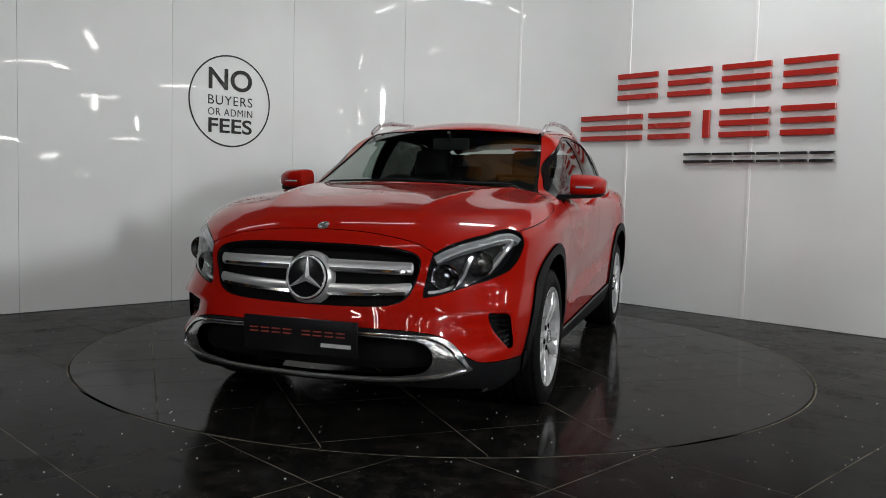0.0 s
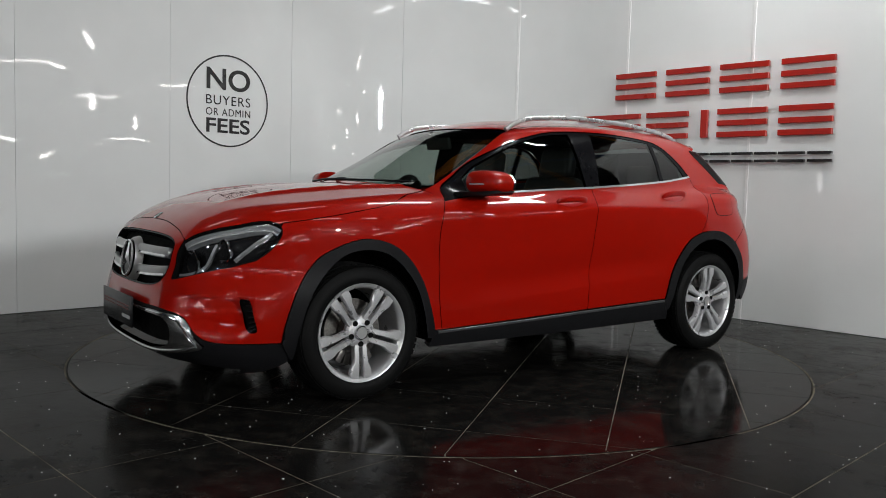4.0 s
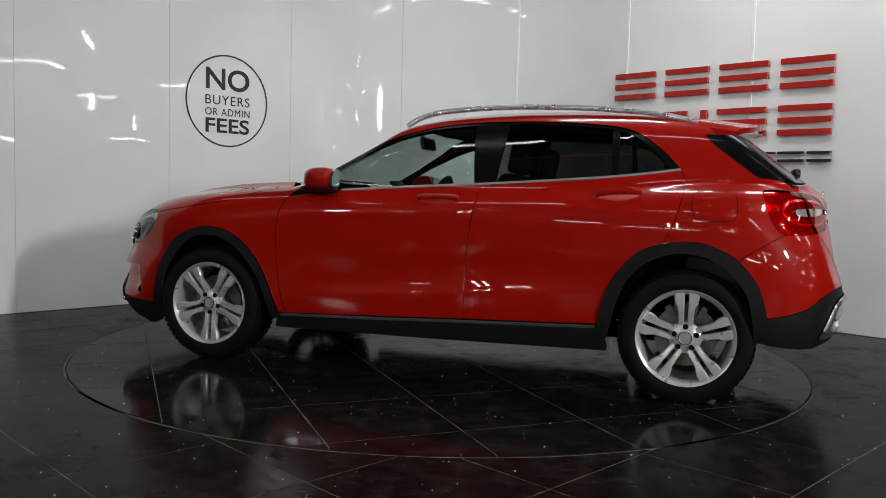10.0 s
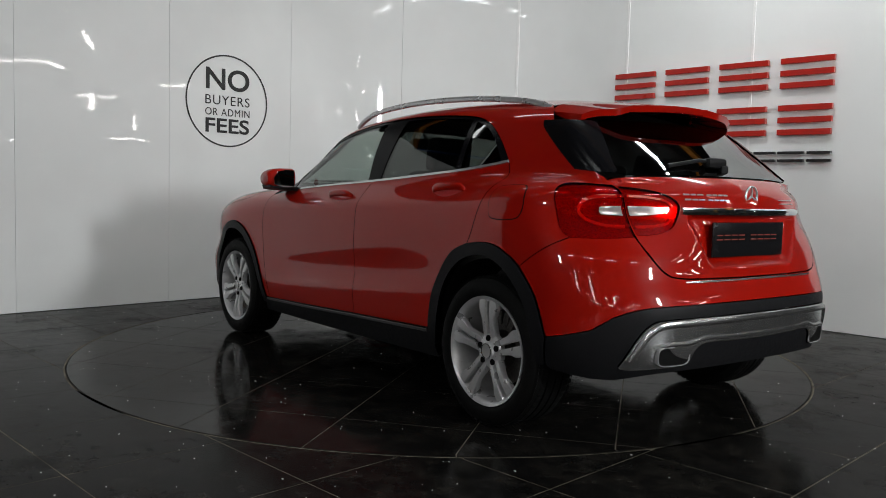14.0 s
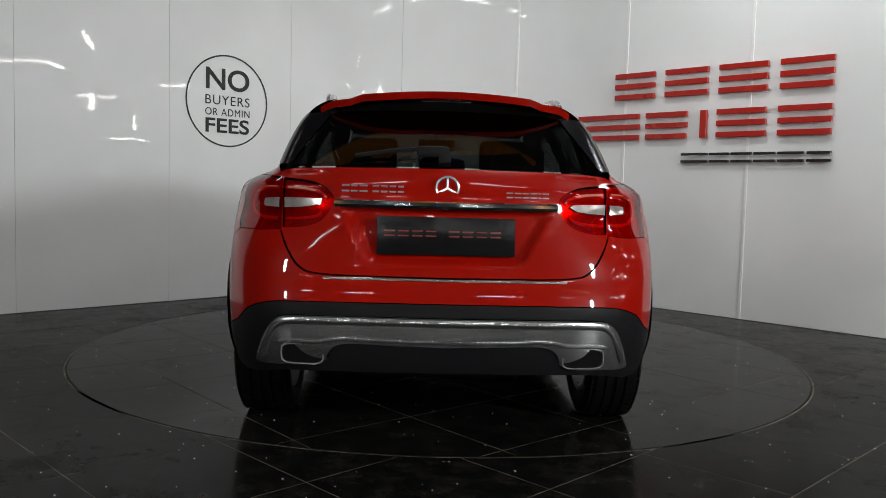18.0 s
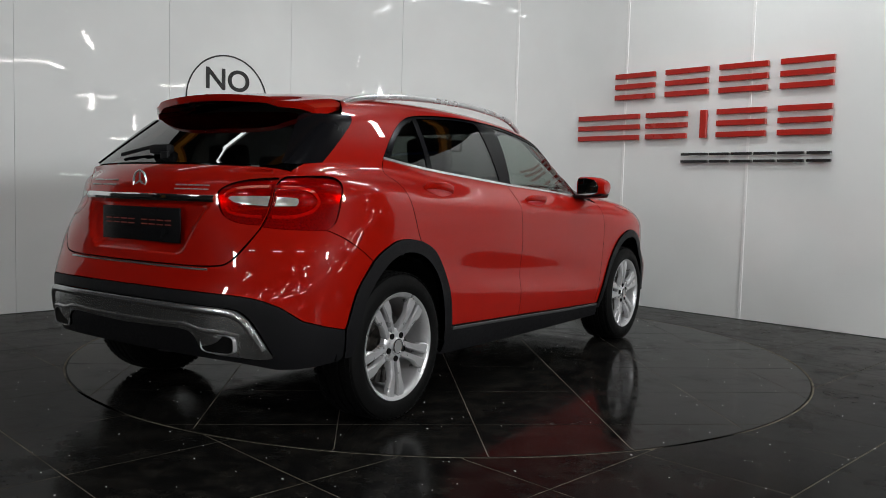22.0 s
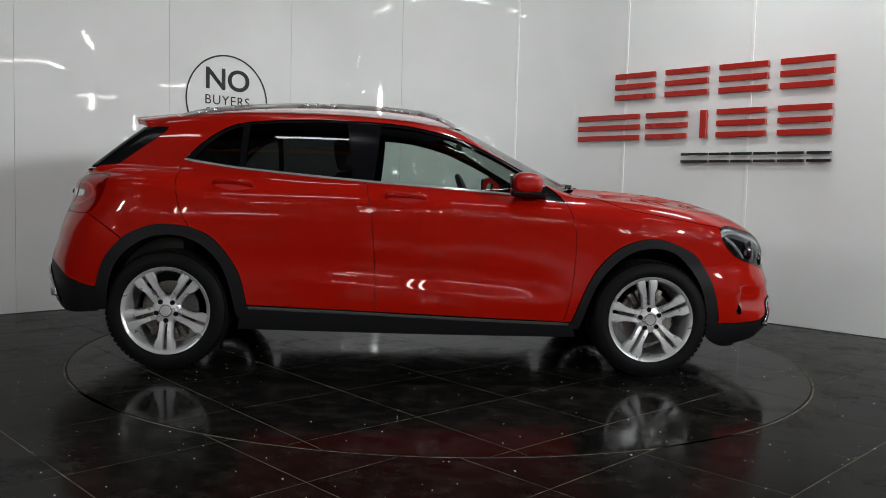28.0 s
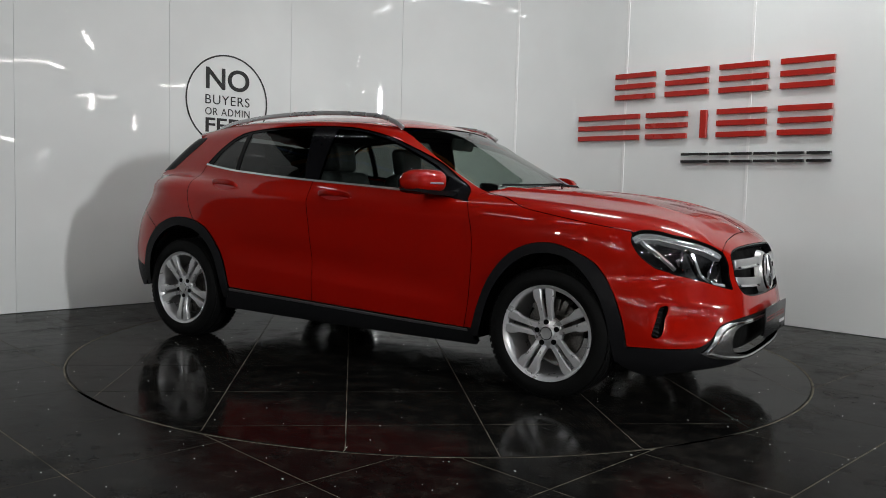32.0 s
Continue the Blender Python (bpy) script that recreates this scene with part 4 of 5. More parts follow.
# arch and sill cladding
ARCH_F_IN = line("side", [(1.690, 0.233), (1.640, 0.496), (1.505, 0.683), (1.363, 0.735), (1.196, 0.695), (1.041, 0.530), (0.945, 0.270)])
ARCH_F_OUT = chain(line("side", [(0.900, 0.27), (0.905, 0.305)]), L_ARCH_FR[1:], L_ARCH_FF[1:], line("side", [(1.752, 0.308), (1.700, 0.225)])[1:])
pair("front_arch_trim", "side", chain(ARCH_F_OUT, ARCH_F_IN), CLAD, car, step=0.03, lift=0.010, gap=0.0, rim=0.03, label="black plastic wheel arch trim")
ARCH_R_IN = line("side", [(-0.965, 0.30), (-1.035, 0.560), (-1.160, 0.703), (-1.335, 0.752), (-1.497, 0.702), (-1.622, 0.563), (-1.668, 0.335)])
ARCH_R_OUT = chain(line("side", [(-1.705, 0.335), (-1.722, 0.455)]), L_ARCH_RB[::-1][1:], L_ARCH_RR[::-1][1:], L_ARCH_RF[::-1][1:], line("side", [(-0.915, 0.37), (-0.93, 0.30)])[1:])
pair("rear_arch_trim", "side", chain(ARCH_R_OUT, ARCH_R_IN), CLAD, car, step=0.03, lift=0.010, gap=0.0, rim=0.03, label="black plastic wheel arch trim")
SILL = chain(line("side", [(0.905, 0.303), (0.3, 0.323), (-0.212, 0.343), (-0.6, 0.356), (-0.930, 0.368)]), line("side", [(-0.950, 0.30), (-0.965, 0.245)]),
             line("side", [(-0.965, 0.235), (0.0, 0.222), (0.93, 0.220)]))
pair("sill_trim", "side", SILL, CLAD, car, step=0.03, lift=0.008, gap=0.0, rim=0.04, label="black plastic sill trim")
SILL_GREY = plain("grey_sill_strip", (0.055, 0.055, 0.055), 0.35, grain=60, vary=0.25)
ribbon("sill_strip", line("side", [(0.885, 0.296), (0.3, 0.313), (-0.212, 0.333), (-0.6, 0.346), (-0.905, 0.357)]), [(-0.008, 0), (-0.006, 0.004), (0.006, 0.004), (0.008, 0)], SILL_GREY, car, lift=0.008, label="grey strip on the sill")
# ---------------------------------------------------------------- wheels
HUB, TYRE_R = 0.331, 0.333


def torus(bm, big, small, m=Matrix(), steps=40, ring=10):
    lathe(bm, [(big + small * math.cos(2 * math.pi * k / ring), small * math.sin(2 * math.pi * k / ring)) for k in range(ring)], steps, m, close=True)


def make_wheel():
    """Axis along local z, outer face at z = 0."""
    w = new("wheel")
    bm = bmesh.new()
    prof = [(0.226, -0.215), (0.250, -0.232), (0.290, -0.236), (0.318, -0.222), (0.330, -0.200), (0.3325, -0.172), (0.3325, -0.166), (0.325, -0.165),
            (0.325, -0.157), (0.333, -0.156), (0.3335, -0.124), (0.326, -0.123), (0.326, -0.113), (0.3335, -0.112), (0.333, -0.080), (0.325, -0.079),
            (0.325, -0.071), (0.3325, -0.070), (0.3325, -0.064), (0.329, -0.036), (0.318, -0.014), (0.300, -0.003), (0.272, 0.001), (0.252, -0.003),
            (0.243, -0.010), (0.234, -0.020), (0.226, -0.03)]
    lathe(bm, prof, 72)
    part("tyre", bm, RUBBER, w, "black road tyre", angle=30)
    bm = bmesh.new()
    for k in range(64):
        a = 2 * math.pi * k / 64
        for z, r, tilt, ln in ((-0.026, 0.3212, 0.62, 0.024), (-0.212, 0.3212, -0.62, 0.024), (-0.051, 0.3312, 0.0, 0.024), (-0.186, 0.3312, 0.0, 0.024)):
            m = Matrix.Rotation(a, 4, "Z") @ Matrix.Translation((r, 0, z)) @ Matrix.Rotation(tilt, 4, "Y")
            boxed(bm, (0.003, 0.022, ln), m)
    tagged(part("tread", bm, RUBBER, w, smooth=False), kind="stuff")
    bm = bmesh.new()
    lathe(bm, [(0.205, -0.225), (0.210, -0.13), (0.214, -0.05), (0.218, -0.026), (0.226, -0.012), (0.236, -0.006), (0.241, -0.004), (0.2425, -0.008), (0.238, -0.02), (0.228, -0.03), (0.224, -0.225)], 72)
    part("rim", bm, ALLOY, w, "silver alloy rim", angle=40)
    for k in range(5):
        for sgn in (-1, 1):
            bm = bmesh.new()
            rings = []
            for r, y0, y1, top, thick in ((0.042, 0.0055, 0.030, -0.030, 0.030), (0.078, 0.0080, 0.0365, -0.024, 0.034), (0.118, 0.0090, 0.0375, -0.016, 0.030), (0.150, 0.0095, 0.0420, -0.012, 0.026),
                                          (0.170, 0.0100, 0.0525, -0.011, 0.026), (0.188, 0.0100, 0.0580, -0.010, 0.026), (0.228, 0.0100, 0.0610, -0.012, 0.03)):
                off, wid = (y0 + y1) / 2, y1 - y0
                c = sgn * off
                h = wid / 2
                o = 0.0
                rings.append([bm.verts.new((r, c + y, z)) for y, z in ((-h, top - thick), (-h, top - 0.007), (-h * 0.74 + o, top), (h * 0.74 + o, top), (h, top - 0.007), (h, top - thick))])
            for a, b in zip(rings, rings[1:]):
                for i in range(6):
                    bm.faces.new((a[i], a[(i + 1) % 6], b[(i + 1) % 6], b[i]))
            bm.faces.new(rings[0])
            bm.faces.new(rings[-1])
            bmesh.ops.rotate(bm, verts=bm.verts, matrix=Matrix.Rotation(2 * math.pi * k / 5, 3, "Z"))
            part("spoke", bm, ALLOY, w, angle=30)
        a = 2 * math.pi * k / 5
        bm = bmesh.new()
        rr = lathe(bm, [(0.0135, -0.026), (0.0135, -0.0205), (0.011, -0.0205), (0.010, -0.024)], 14, Matrix.Rotation(a, 4, "Z") @ Matrix.Translation((0.056, 0, 0)))
        capped(bm, rr[-1])
        part("bolt", bm, BLACK, w, "dark wheel bolt in its socket")
    bm = bmesh.new()
    rr = lathe(bm, [(0.082, -0.055), (0.078, -0.036), (0.066, -0.027), (0.040, -0.024), (0.036, -0.020), (0.034, -0.018)], 48)
    capped(bm, rr[-1])
    part("hub", bm, ALLOY, w)
    bm = bmesh.new()
    rr = lathe(bm, [(0.033, -0.018), (0.032, -0.013), (0.028, -0.0125), (0.027, -0.014), (0.0, -0.0135)], 36)
    part("hub_cap", bm, LOUVRE, w, "grey round hub cap")
    bm = bmesh.new()
    torus(bm, 0.0315, 0.0025, Matrix.Translation((0, 0, -0.0125)), 32, 6)
    part("cap_ring", bm, CHROME, w, "thin chrome ring")
    bm = bmesh.new()
    lathe(bm, [(0.155, -0.13), (0.155, -0.112), (0.085, -0.112), (0.08, -0.07), (0.0, -0.07)], 48)
    part("brake_disc", bm, STEEL, w, "worn steel brake disc")
    bm = bmesh.new()
    for k in range(5):
        boxed(bm, (0.062, 0.032, 0.06), Matrix.Rotation(radians(-32 + 16 * k), 4, "Z") @ Matrix.Translation((0.142, 0, -0.115)), 0.006)
    part("brake_caliper", bm, STEEL, w, "grey brake caliper")
    return w


def wheel_pose(x, side, spin):
    turn = Matrix.Rotation(radians(-90 * side), 4, "X")
    return Matrix.Translation((x, 0.884 * side, HUB)) @ turn @ Matrix.Rotation(radians(spin), 4, "Z")


wheel = make_wheel()
wheel.parent = car
wheel.matrix_basis = wheel_pose(1.35, 1, -90 * -1)
for x, side, spin in ((-1.35, 1, -90), (1.35, -1, 97), (-1.35, -1, -92)):
    copy_thing(wheel, wheel_pose(x, side, spin))

for x in (1.345, -1.34):
    for side in (1, -1):
        bm = bmesh.new()
        arcs = []
        for y in (0.35, 0.855):
            row = []
            for k in range(25):
                a = radians(180 * k / 24)
                row.append(bm.verts.new((x + 0.405 * math.cos(a), y * side, 0.325 + 0.41 * math.sin(a))))
            arcs.append(row)
        for k in range(24):
            bm.faces.new((arcs[0][k], arcs[0][k + 1], arcs[1][k + 1], arcs[1][k]))
        bm.faces.new(arcs[0])
        part("wheel_liner", bm, BLACK, car, "black wheel arch liner")

# ---------------------------------------------------------------- underside and cabin
bm = bmesh.new()
boxed(bm, (1.80, 1.50, 0.12), Matrix.Translation((-0.02, 0, 0.285)), 0.03)
boxed(bm, (0.80, 0.66, 0.10), Matrix.Translation((1.35, 0, 0.275)), 0.03)
boxed(bm, (0.85, 0.66, 0.14), Matrix.Translation((-1.4, 0, 0.33)), 0.03)
boxed(bm, (2.6, 0.10, 0.10), Matrix.Translation((-0.2, 0.06, 0.225)), 0.03)
part("underbody", bm, BLACK, car, "dirty black underbody")
for side in (1, -1):
    for x in (1.35, -1.35):
        bm = bmesh.new()
        sweep(bm, [(x - 0.05, 0.25 * side, 0.27), (x, 0.5 * side, 0.25), (x, 0.78 * side, HUB)], oval(0.03, 0.03, 8))
        part("suspension_arm", bm, STEEL, car)
bm = bmesh.new()
boxed(bm, (0.18, 1.10, 0.42), Matrix.Translation((1.90, 0, 0.52)), 0.04)
boxed(bm, (0.7, 1.05, 0.30), Matrix.Translation((1.45, 0, 0.70)), 0.05)
part("engine_bay", bm, BLACK, car, "black radiator pack behind the grille")
bm = bmesh.new()
boxed(bm, (0.60, 1.10, 0.50), Matrix.Translation((-1.63, 0, 0.68)), 0.04)
part("boot_lining", bm, LEATHER, car, "black boot lining")
CARD = chain(line("side", [(0.88, 0.34), (0.90, 0.7), (0.84, 0.95)]), line("side", [(0.70, 0.99), (0.15, 1.035), (-0.27, 1.058), (-0.959, 1.112), (-1.27, 1.15)]),
             line("side", [(-1.28, 1.05), (-1.20, 0.83), (-1.06, 0.75), (-0.93, 0.55), (-0.90, 0.36)]))
pair("door_card", "side", CARD, CABIN, car, lift=-0.045, gap=0, rim=0.01, step=0.06, label="dark inner door trim")
pair("quarter_lining", "roll", chain(line("side", [(-1.22, 1.15), (-1.30, 1.0), (-1.45, 0.85), (-1.80, 0.95)]), line("side", [(-1.80, 1.05), (-1.62, 1.19), (-1.46, 1.30)]),
     line("top", [(-1.36, 0.48), (-0.8, 0.50), (-0.3, 0.51), (0.05, 0.51)]), line("side", [(0.0, 1.405), (-0.6, 1.415), (-0.94, 1.395), (-1.09, 1.345), (-1.21, 1.262)])),
     CABIN, car, lift=-0.02, gap=0, rim=0.01, step=0.06, label="dark pillar lining")
HEAD = line("top", [(0.24, 0.0), (0.20, 0.30), (0.12, 0.52), (-0.30, 0.54), (-0.80, 0.53), (-1.34, 0.50), (-1.36, 0.25), (-1.36, 0.0)])
panel("headlining", "top", chain(HEAD, turned(HEAD)[1:-1]), plain("grey_headlining", (0.12, 0.12, 0.12), 0.9, grain=200), car, lift=-0.035, gap=0, rim=0.01, step=0.08, label="grey cloth headlining")


def soft_block(bm, size, m, bevel):
    boxed(bm, size, m, bevel, 4)


def make_seat():
    seat = new("front_seat")
    bm = bmesh.new()
    soft_block(bm, (0.52, 0.50, 0.16), pose(0, 0, 0.52, 0, -8), 0.06)
    part("cushion", bm, LEATHER, seat)
    bm = bmesh.new()
    soft_block(bm, (0.15, 0.48, 0.62), pose(-0.28, 0, 0.83, 0, -17), 0.065)
    for s in (1, -1):
        soft_block(bm, (0.17, 0.10, 0.46), pose(-0.23, 0.19 * s, 0.80, 0, -17), 0.045)
    part("backrest", bm, LEATHER, seat)
    bm = bmesh.new()
    soft_block(bm, (0.10, 0.27, 0.19), pose(-0.375, 0, 1.225, 0, -10), 0.045)
    part("headrest", bm, LEATHER, seat)
    for s in (1, -1):
        bm = bmesh.new()
        sweep(bm, [(-0.355, 0.07 * s, 1.08), (-0.37, 0.07 * s, 1.2)], oval(0.007, 0.007, 8))
        part("headrest_post", bm, CHROME, seat)
    return seat


seat = make_seat()
seat.parent = car
seat.matrix_basis = pose(-0.02, 0.37, 0)
copy_thing(seat, pose(-0.05, -0.37, 0))
bench = new("rear_bench")
bench.parent = car
for nm, size, m, bev in (("cushion", (0.48, 1.16, 0.16), pose(-0.82, 0, 0.56, 0, -6), 0.06), ("backrest", (0.14, 1.16, 0.56), pose(-1.13, 0, 0.84, 0, -20), 0.06),
                         ("headrest", (0.09, 0.25, 0.16), pose(-1.235, 0.36, 1.16, 0, -10), 0.04), ("headrest", (0.09, 0.25, 0.16), pose(-1.235, -0.36, 1.16, 0, -10), 0.04),
                         ("headrest", (0.08, 0.22, 0.10), pose(-1.235, 0, 1.13, 0, -10), 0.035)):
    bm = bmesh.new()
    soft_block(bm, size, m, bev)
    part(nm, bm, LEATHER, bench)
bm = bmesh.new()
sec = [(0.50, 0.70), (0.44, 0.80), (0.46, 0.93), (0.52, 0.975), (0.66, 0.985), (0.86, 1.005), (0.95, 0.98), (0.95, 0.70)]
rows = [[bm.verts.new((x, y, z)) for x, z in sec] for y in (-0.68, 0.68)]
for k in range(len(sec)):
    j = (k + 1) % len(sec)
    bm.faces.new((rows[0][k], rows[0][j], rows[1][j], rows[1][k]))
bm.faces.new(rows[0])
bm.faces.new(rows[1])
dash = part("dashboard", bm, CABIN, car, "dark soft dashboard", angle=50)
bm = bmesh.new()
boxed(bm, (0.016, 0.22, 0.13), pose(0.50, 0, 1.02, 0, 12), 0.006)
part("screen", bm, GLOSS_BLACK, dash, "black display screen")
wheel_m = Matrix.Translation((0.34, -0.37, 0.955)) @ Matrix.Rotation(radians(66), 4, "Y")
bm = bmesh.new()
torus(bm, 0.178, 0.016, wheel_m)
boxed(bm, (0.15, 0.13, 0.04), wheel_m, 0.018)
for a in (90, 210 - 30, 360):
    boxed(bm, (0.15, 0.035, 0.02), wheel_m @ Matrix.Rotation(radians(a), 4, "Z") @ Matrix.Translation((0.10, 0, 0)), 0.006)
part("steering_wheel", bm, LEATHER, car, "black steering wheel")
bm = bmesh.new()
boxed(bm, (0.03, 0.24, 0.075), pose(0.30, 0, 1.325, 0, 12), 0.012, 3)
sweep(bm, [(0.31, 0, 1.34), (0.36, 0, 1.395)], oval(0.012, 0.012, 8))
part("inner_mirror", bm, CABIN, car, "black rear-view mirror")
bm = bmesh.new()
boxed(bm, (0.30, 0.16, 0.16), pose(0.10, 0, 0.66), 0.03)
part("centre_console", bm, CABIN, car)

# ---------------------------------------------------------------- nose details
panel("grille_back", "front", ring_of([(y * 1.03, 0.65 + (z - 0.65) * 1.05) for y, z in GRILLE], "front"), BLACK, car, lift=-0.05, gap=0, rim=0.004, step=0.05, label="black honeycomb grille back")
frame_loop = ring_of(GRILLE, "front")
frame_loop = np.concatenate([frame_loop, frame_loop[:1]])
ribbon("grille_frame", frame_loop, [(-0.012, -0.03), (-0.010, 0.0), (0.006, 0.002), (0.008, -0.03)], GLOSS_BLACK, car, both=False, lift=-0.004)
for z, slope in ((0.713, -0.002), (0.606, 0.016)):
    q = line("front", [(y, z + slope * (y / 0.4) ** 2) for y in (0.085, 0.15, 0.25, 0.35, 0.43, 0.456)])
    tap = np.concatenate([np.ones(len(q) - 3), [0.85, 0.6, 0.35]])
    ribbon("grille_louvre", q, [(0.026, -0.03), (0.029, -0.010), (0.022, 0.004), (-0.004, 0.010), (-0.020, 0.004), (-0.021, -0.01)], LOUVRE, car, lift=-0.010, label="satin silver grille louvre", taper=tap)
    q2 = line("front", [(y, z - 0.022 + slope * (y / 0.4) ** 2) for y in (0.09, 0.15, 0.25, 0.35, 0.43)])
    ribbon("louvre_trim", q2, [(-0.007, -0.02), (-0.007, 0.006), (0.004, 0.008), (0.006, -0.02)], CHROME, car, lift=-0.010, label="chrome louvre edge")
emb = Matrix.Translation((2.204, 0, 0.648)) @ Matrix.Rotation(radians(90 - 8), 4, "Y")
bm = bmesh.new()
torus(bm, 0.088, 0.005, emb @ Matrix.Translation((0, 0, 0.012)), 48, 10)
badge = part("nose_badge", bm, BRIGHT, car, "round chrome badge on a black disc")
bm = bmesh.new()
rr = lathe(bm, [(0.096, -0.04), (0.093, 0.006), (0.083, 0.008)], 48, emb)
capped(bm, rr[-1])
part("disc", bm, GLOSS_BLACK, badge)
bm = bmesh.new()
for a in (180, 60, 300):
    m = emb @ Matrix.Rotation(radians(a), 4, "Z")
    tip = [bm.verts.new(m @ Vector(v)) for v in ((-0.0, 0.015, 0.009), (-0.0, -0.015, 0.009), (0.085, -0.003, 0.011), (0.085, 0.003, 0.011), (0.0, 0, 0.022), (0.084, 0, 0.015))]
    for f in ((0, 4, 5, 3), (4, 1, 2, 5), (3, 5, 2), (0, 1, 4)):
        bm.faces.new([tip[i] for i in f])
part("badge_spokes", bm, BRIGHT, badge, smooth=False)
p0 = cast("front", [(0.0, 0.862)])[0]
n0 = gradient(p0[None])[0]
bm = bmesh.new()
rr = lathe(bm, [(0.026, -0.004), (0.026, 0.003), (0.022, 0.005), (0.019, 0.003)], 32, Matrix.Translation(p0) @ Vector(n0).to_track_quat("Z", "Y").to_matrix().to_4x4())
capped(bm, rr[-1])
part("hood_badge", bm, SATIN, car, "small round grey badge")

# headlamp insides
HOUSING = plain("lamp_housing_grey", (0.006, 0.006, 0.007), 0.4, grain=40, vary=0.3, Specular_IOR_Level=0.10)
DARK_CHROME = plain("dark_chrome", (0.42, 0.42, 0.43), 0.10, 1.0, grain=20, vary=0.1)
BULB = plain("lamp_reflector", (0.62, 0.63, 0.65), 0.14, 0.6, grain=60, vary=0.05)
pair("lamp_back", "nose", LAMP, HOUSING, car, lift=-0.045, gap=-0.004, rim=0.004, step=0.04, label="dark grey lamp housing")
lamp_lip = chain(LAMP, LAMP[:1])
ribbon("lamp_seal", lamp_lip, [(-0.004, -0.046), (-0.004, 0.0), (0.002, 0.0), (0.002, -0.046)], BLACK, car, lift=-0.003)
drl = chain(line("front", [(0.540, 0.742), (0.578, 0.768), (0.64, 0.798), (0.70, 0.818)]), line("side", [(1.862, 0.838), (1.80, 0.838), (1.765, 0.815)]))
ribbon("daytime_strip", drl, [(-0.024, -0.03), (-0.020, 0.002), (-0.006, 0.006), (0.004, -0.004), (0.014, 0.002), (0.014, -0.03)], BULB, car, lift=-0.016, label="bright daytime light strip")
for y, z, r in ((0.580, 0.668, 0.056), (0.700, 0.725, 0.054)):
    p = cast("front", [(y, z)])[0]
    for s in (1, -1):
        m = look((p[0] - 0.012, p[1] * s * 0.985, p[2]), (p[0] - 1.0, p[1] * s * 0.80, p[2] + 0.02))
        bm = bmesh.new()
        lathe(bm, [(r, 0.0), (r * 1.04, -0.004), (r * 0.96, -0.012), (r * 0.8, -0.028), (r * 0.45, -0.042), (0.016, -0.046), (0.014, -0.030), (0.0, -0.027)], 36, m)
        part("lamp_bowl", bm, DARK_CHROME, car, "dark chrome round lamp reflector")
sweepline = line("front", [(0.52, 0.612), (0.58, 0.622), (0.635, 0.65), (0.66, 0.70), (0.675, 0.76)])
ribbon("lamp_fin", sweepline, [(-0.008, -0.04), (-0.006, 0.0), (0.006, 0.0), (0.008, -0.04)], BRIGHT, car, lift=-0.022, label="bright lamp divider")

outer = chain(line("front", [(0.735, 0.680), (0.76, 0.72)]), line("side", [(1.86, 0.765), (1.815, 0.800), (1.785, 0.835)]))
ribbon("lamp_fin", outer, [(-0.012, -0.03), (-0.010, 0.0), (0.0, 0.006), (0.010, 0.0), (0.012, -0.03)], BRIGHT, car, lift=-0.024, label="bright upright lamp divider")
# lower intake, corner vents, plate
panel("intake_back", "nose", ring_of([(y * 1.02, 0.335 + (z - 0.335) * 1.1) for y, z in SKID_IN], "front"), BLACK, car, lift=-0.05, gap=0, rim=0.004, step=0.05, label="black lower air intake")
VENT = closed("nose", [(0.784, 0.502), (0.820, 0.509), (0.861, 0.506), (0.875, 0.44), (0.889, 0.380), (0.879, 0.358), (0.845, 0.364), (0.806, 0.43)], 4)
pair("vent_back", "nose", VENT, BLACK, car, lift=-0.03, gap=0, rim=0.004, step=0.03, label="black corner vent")
for z in (0.372, 0.392, 0.412, 0.432, 0.452, 0.472, 0.492):
    t = (z - 0.36) / 0.15
    ribbon("vent_slat", line("nose", [(0.856 - 0.066 * t, z), (0.880 - 0.022 * t, z + 0.002)], n=3), [(-0.0035, -0.02), (-0.003, 0), (0.003, 0), (0.0035, -0.02)], CLAD, car, lift=-0.016)

def show_plate(name, centre, facing, size, rows):
    """A black show plate with plain coloured bars on it."""
    m = Matrix.Translation(centre) @ Matrix.Rotation(radians(90 * facing), 4, "Z") @ Matrix.Rotation(radians(90), 4, "X")
    bm = bmesh.new()
    boxed(bm, (size[0], size[1], 0.008), m, 0.003, 2)
    plate = part(name, bm, PLATE, car, "black show plate with dark red bars")
    for x0, x1, y0, y1, mat in rows:
        bm = bmesh.new()
        boxed(bm, (x1 - x0, y1 - y0, 0.002), m @ Matrix.Translation(((x0 + x1) / 2, (y0 + y1) / 2, 0.0045)))
        part("bar", bm, mat, plate, smooth=False)


DIM_RED = plain("dull_red_print", (0.22, 0.03, 0.02), 0.4, grain=20)
DIM_WHITE = plain("dull_white_print", (0.45, 0.45, 0.45), 0.4, grain=20)
bars_f = [(-0.235 + k * 0.0525 + (0.035 if k > 3 else 0), -0.195 + k * 0.0525 + (0.035 if k > 3 else 0), z0, z0 + 0.005, DIM_RED) for k in range(8) for z0 in (0.005, 0.021)]
show_plate("front_plate", (2.262, 0, 0.408), 1, (0.53, 0.150), bars_f + [(0.10, 0.235, -0.038, -0.022, DIM_WHITE)])
bars_r = [(-0.235 + k * 0.0525 + (0.035 if k > 3 else 0), -0.195 + k * 0.0525 + (0.035 if k > 3 else 0), z0, z0 + 0.005, DIM_RED) for k in range(8) for z0 in (-0.002, 0.016)]
show_plate("rear_plate", (-2.046, 0, 0.853), -1, (0.525, 0.145), bars_r)

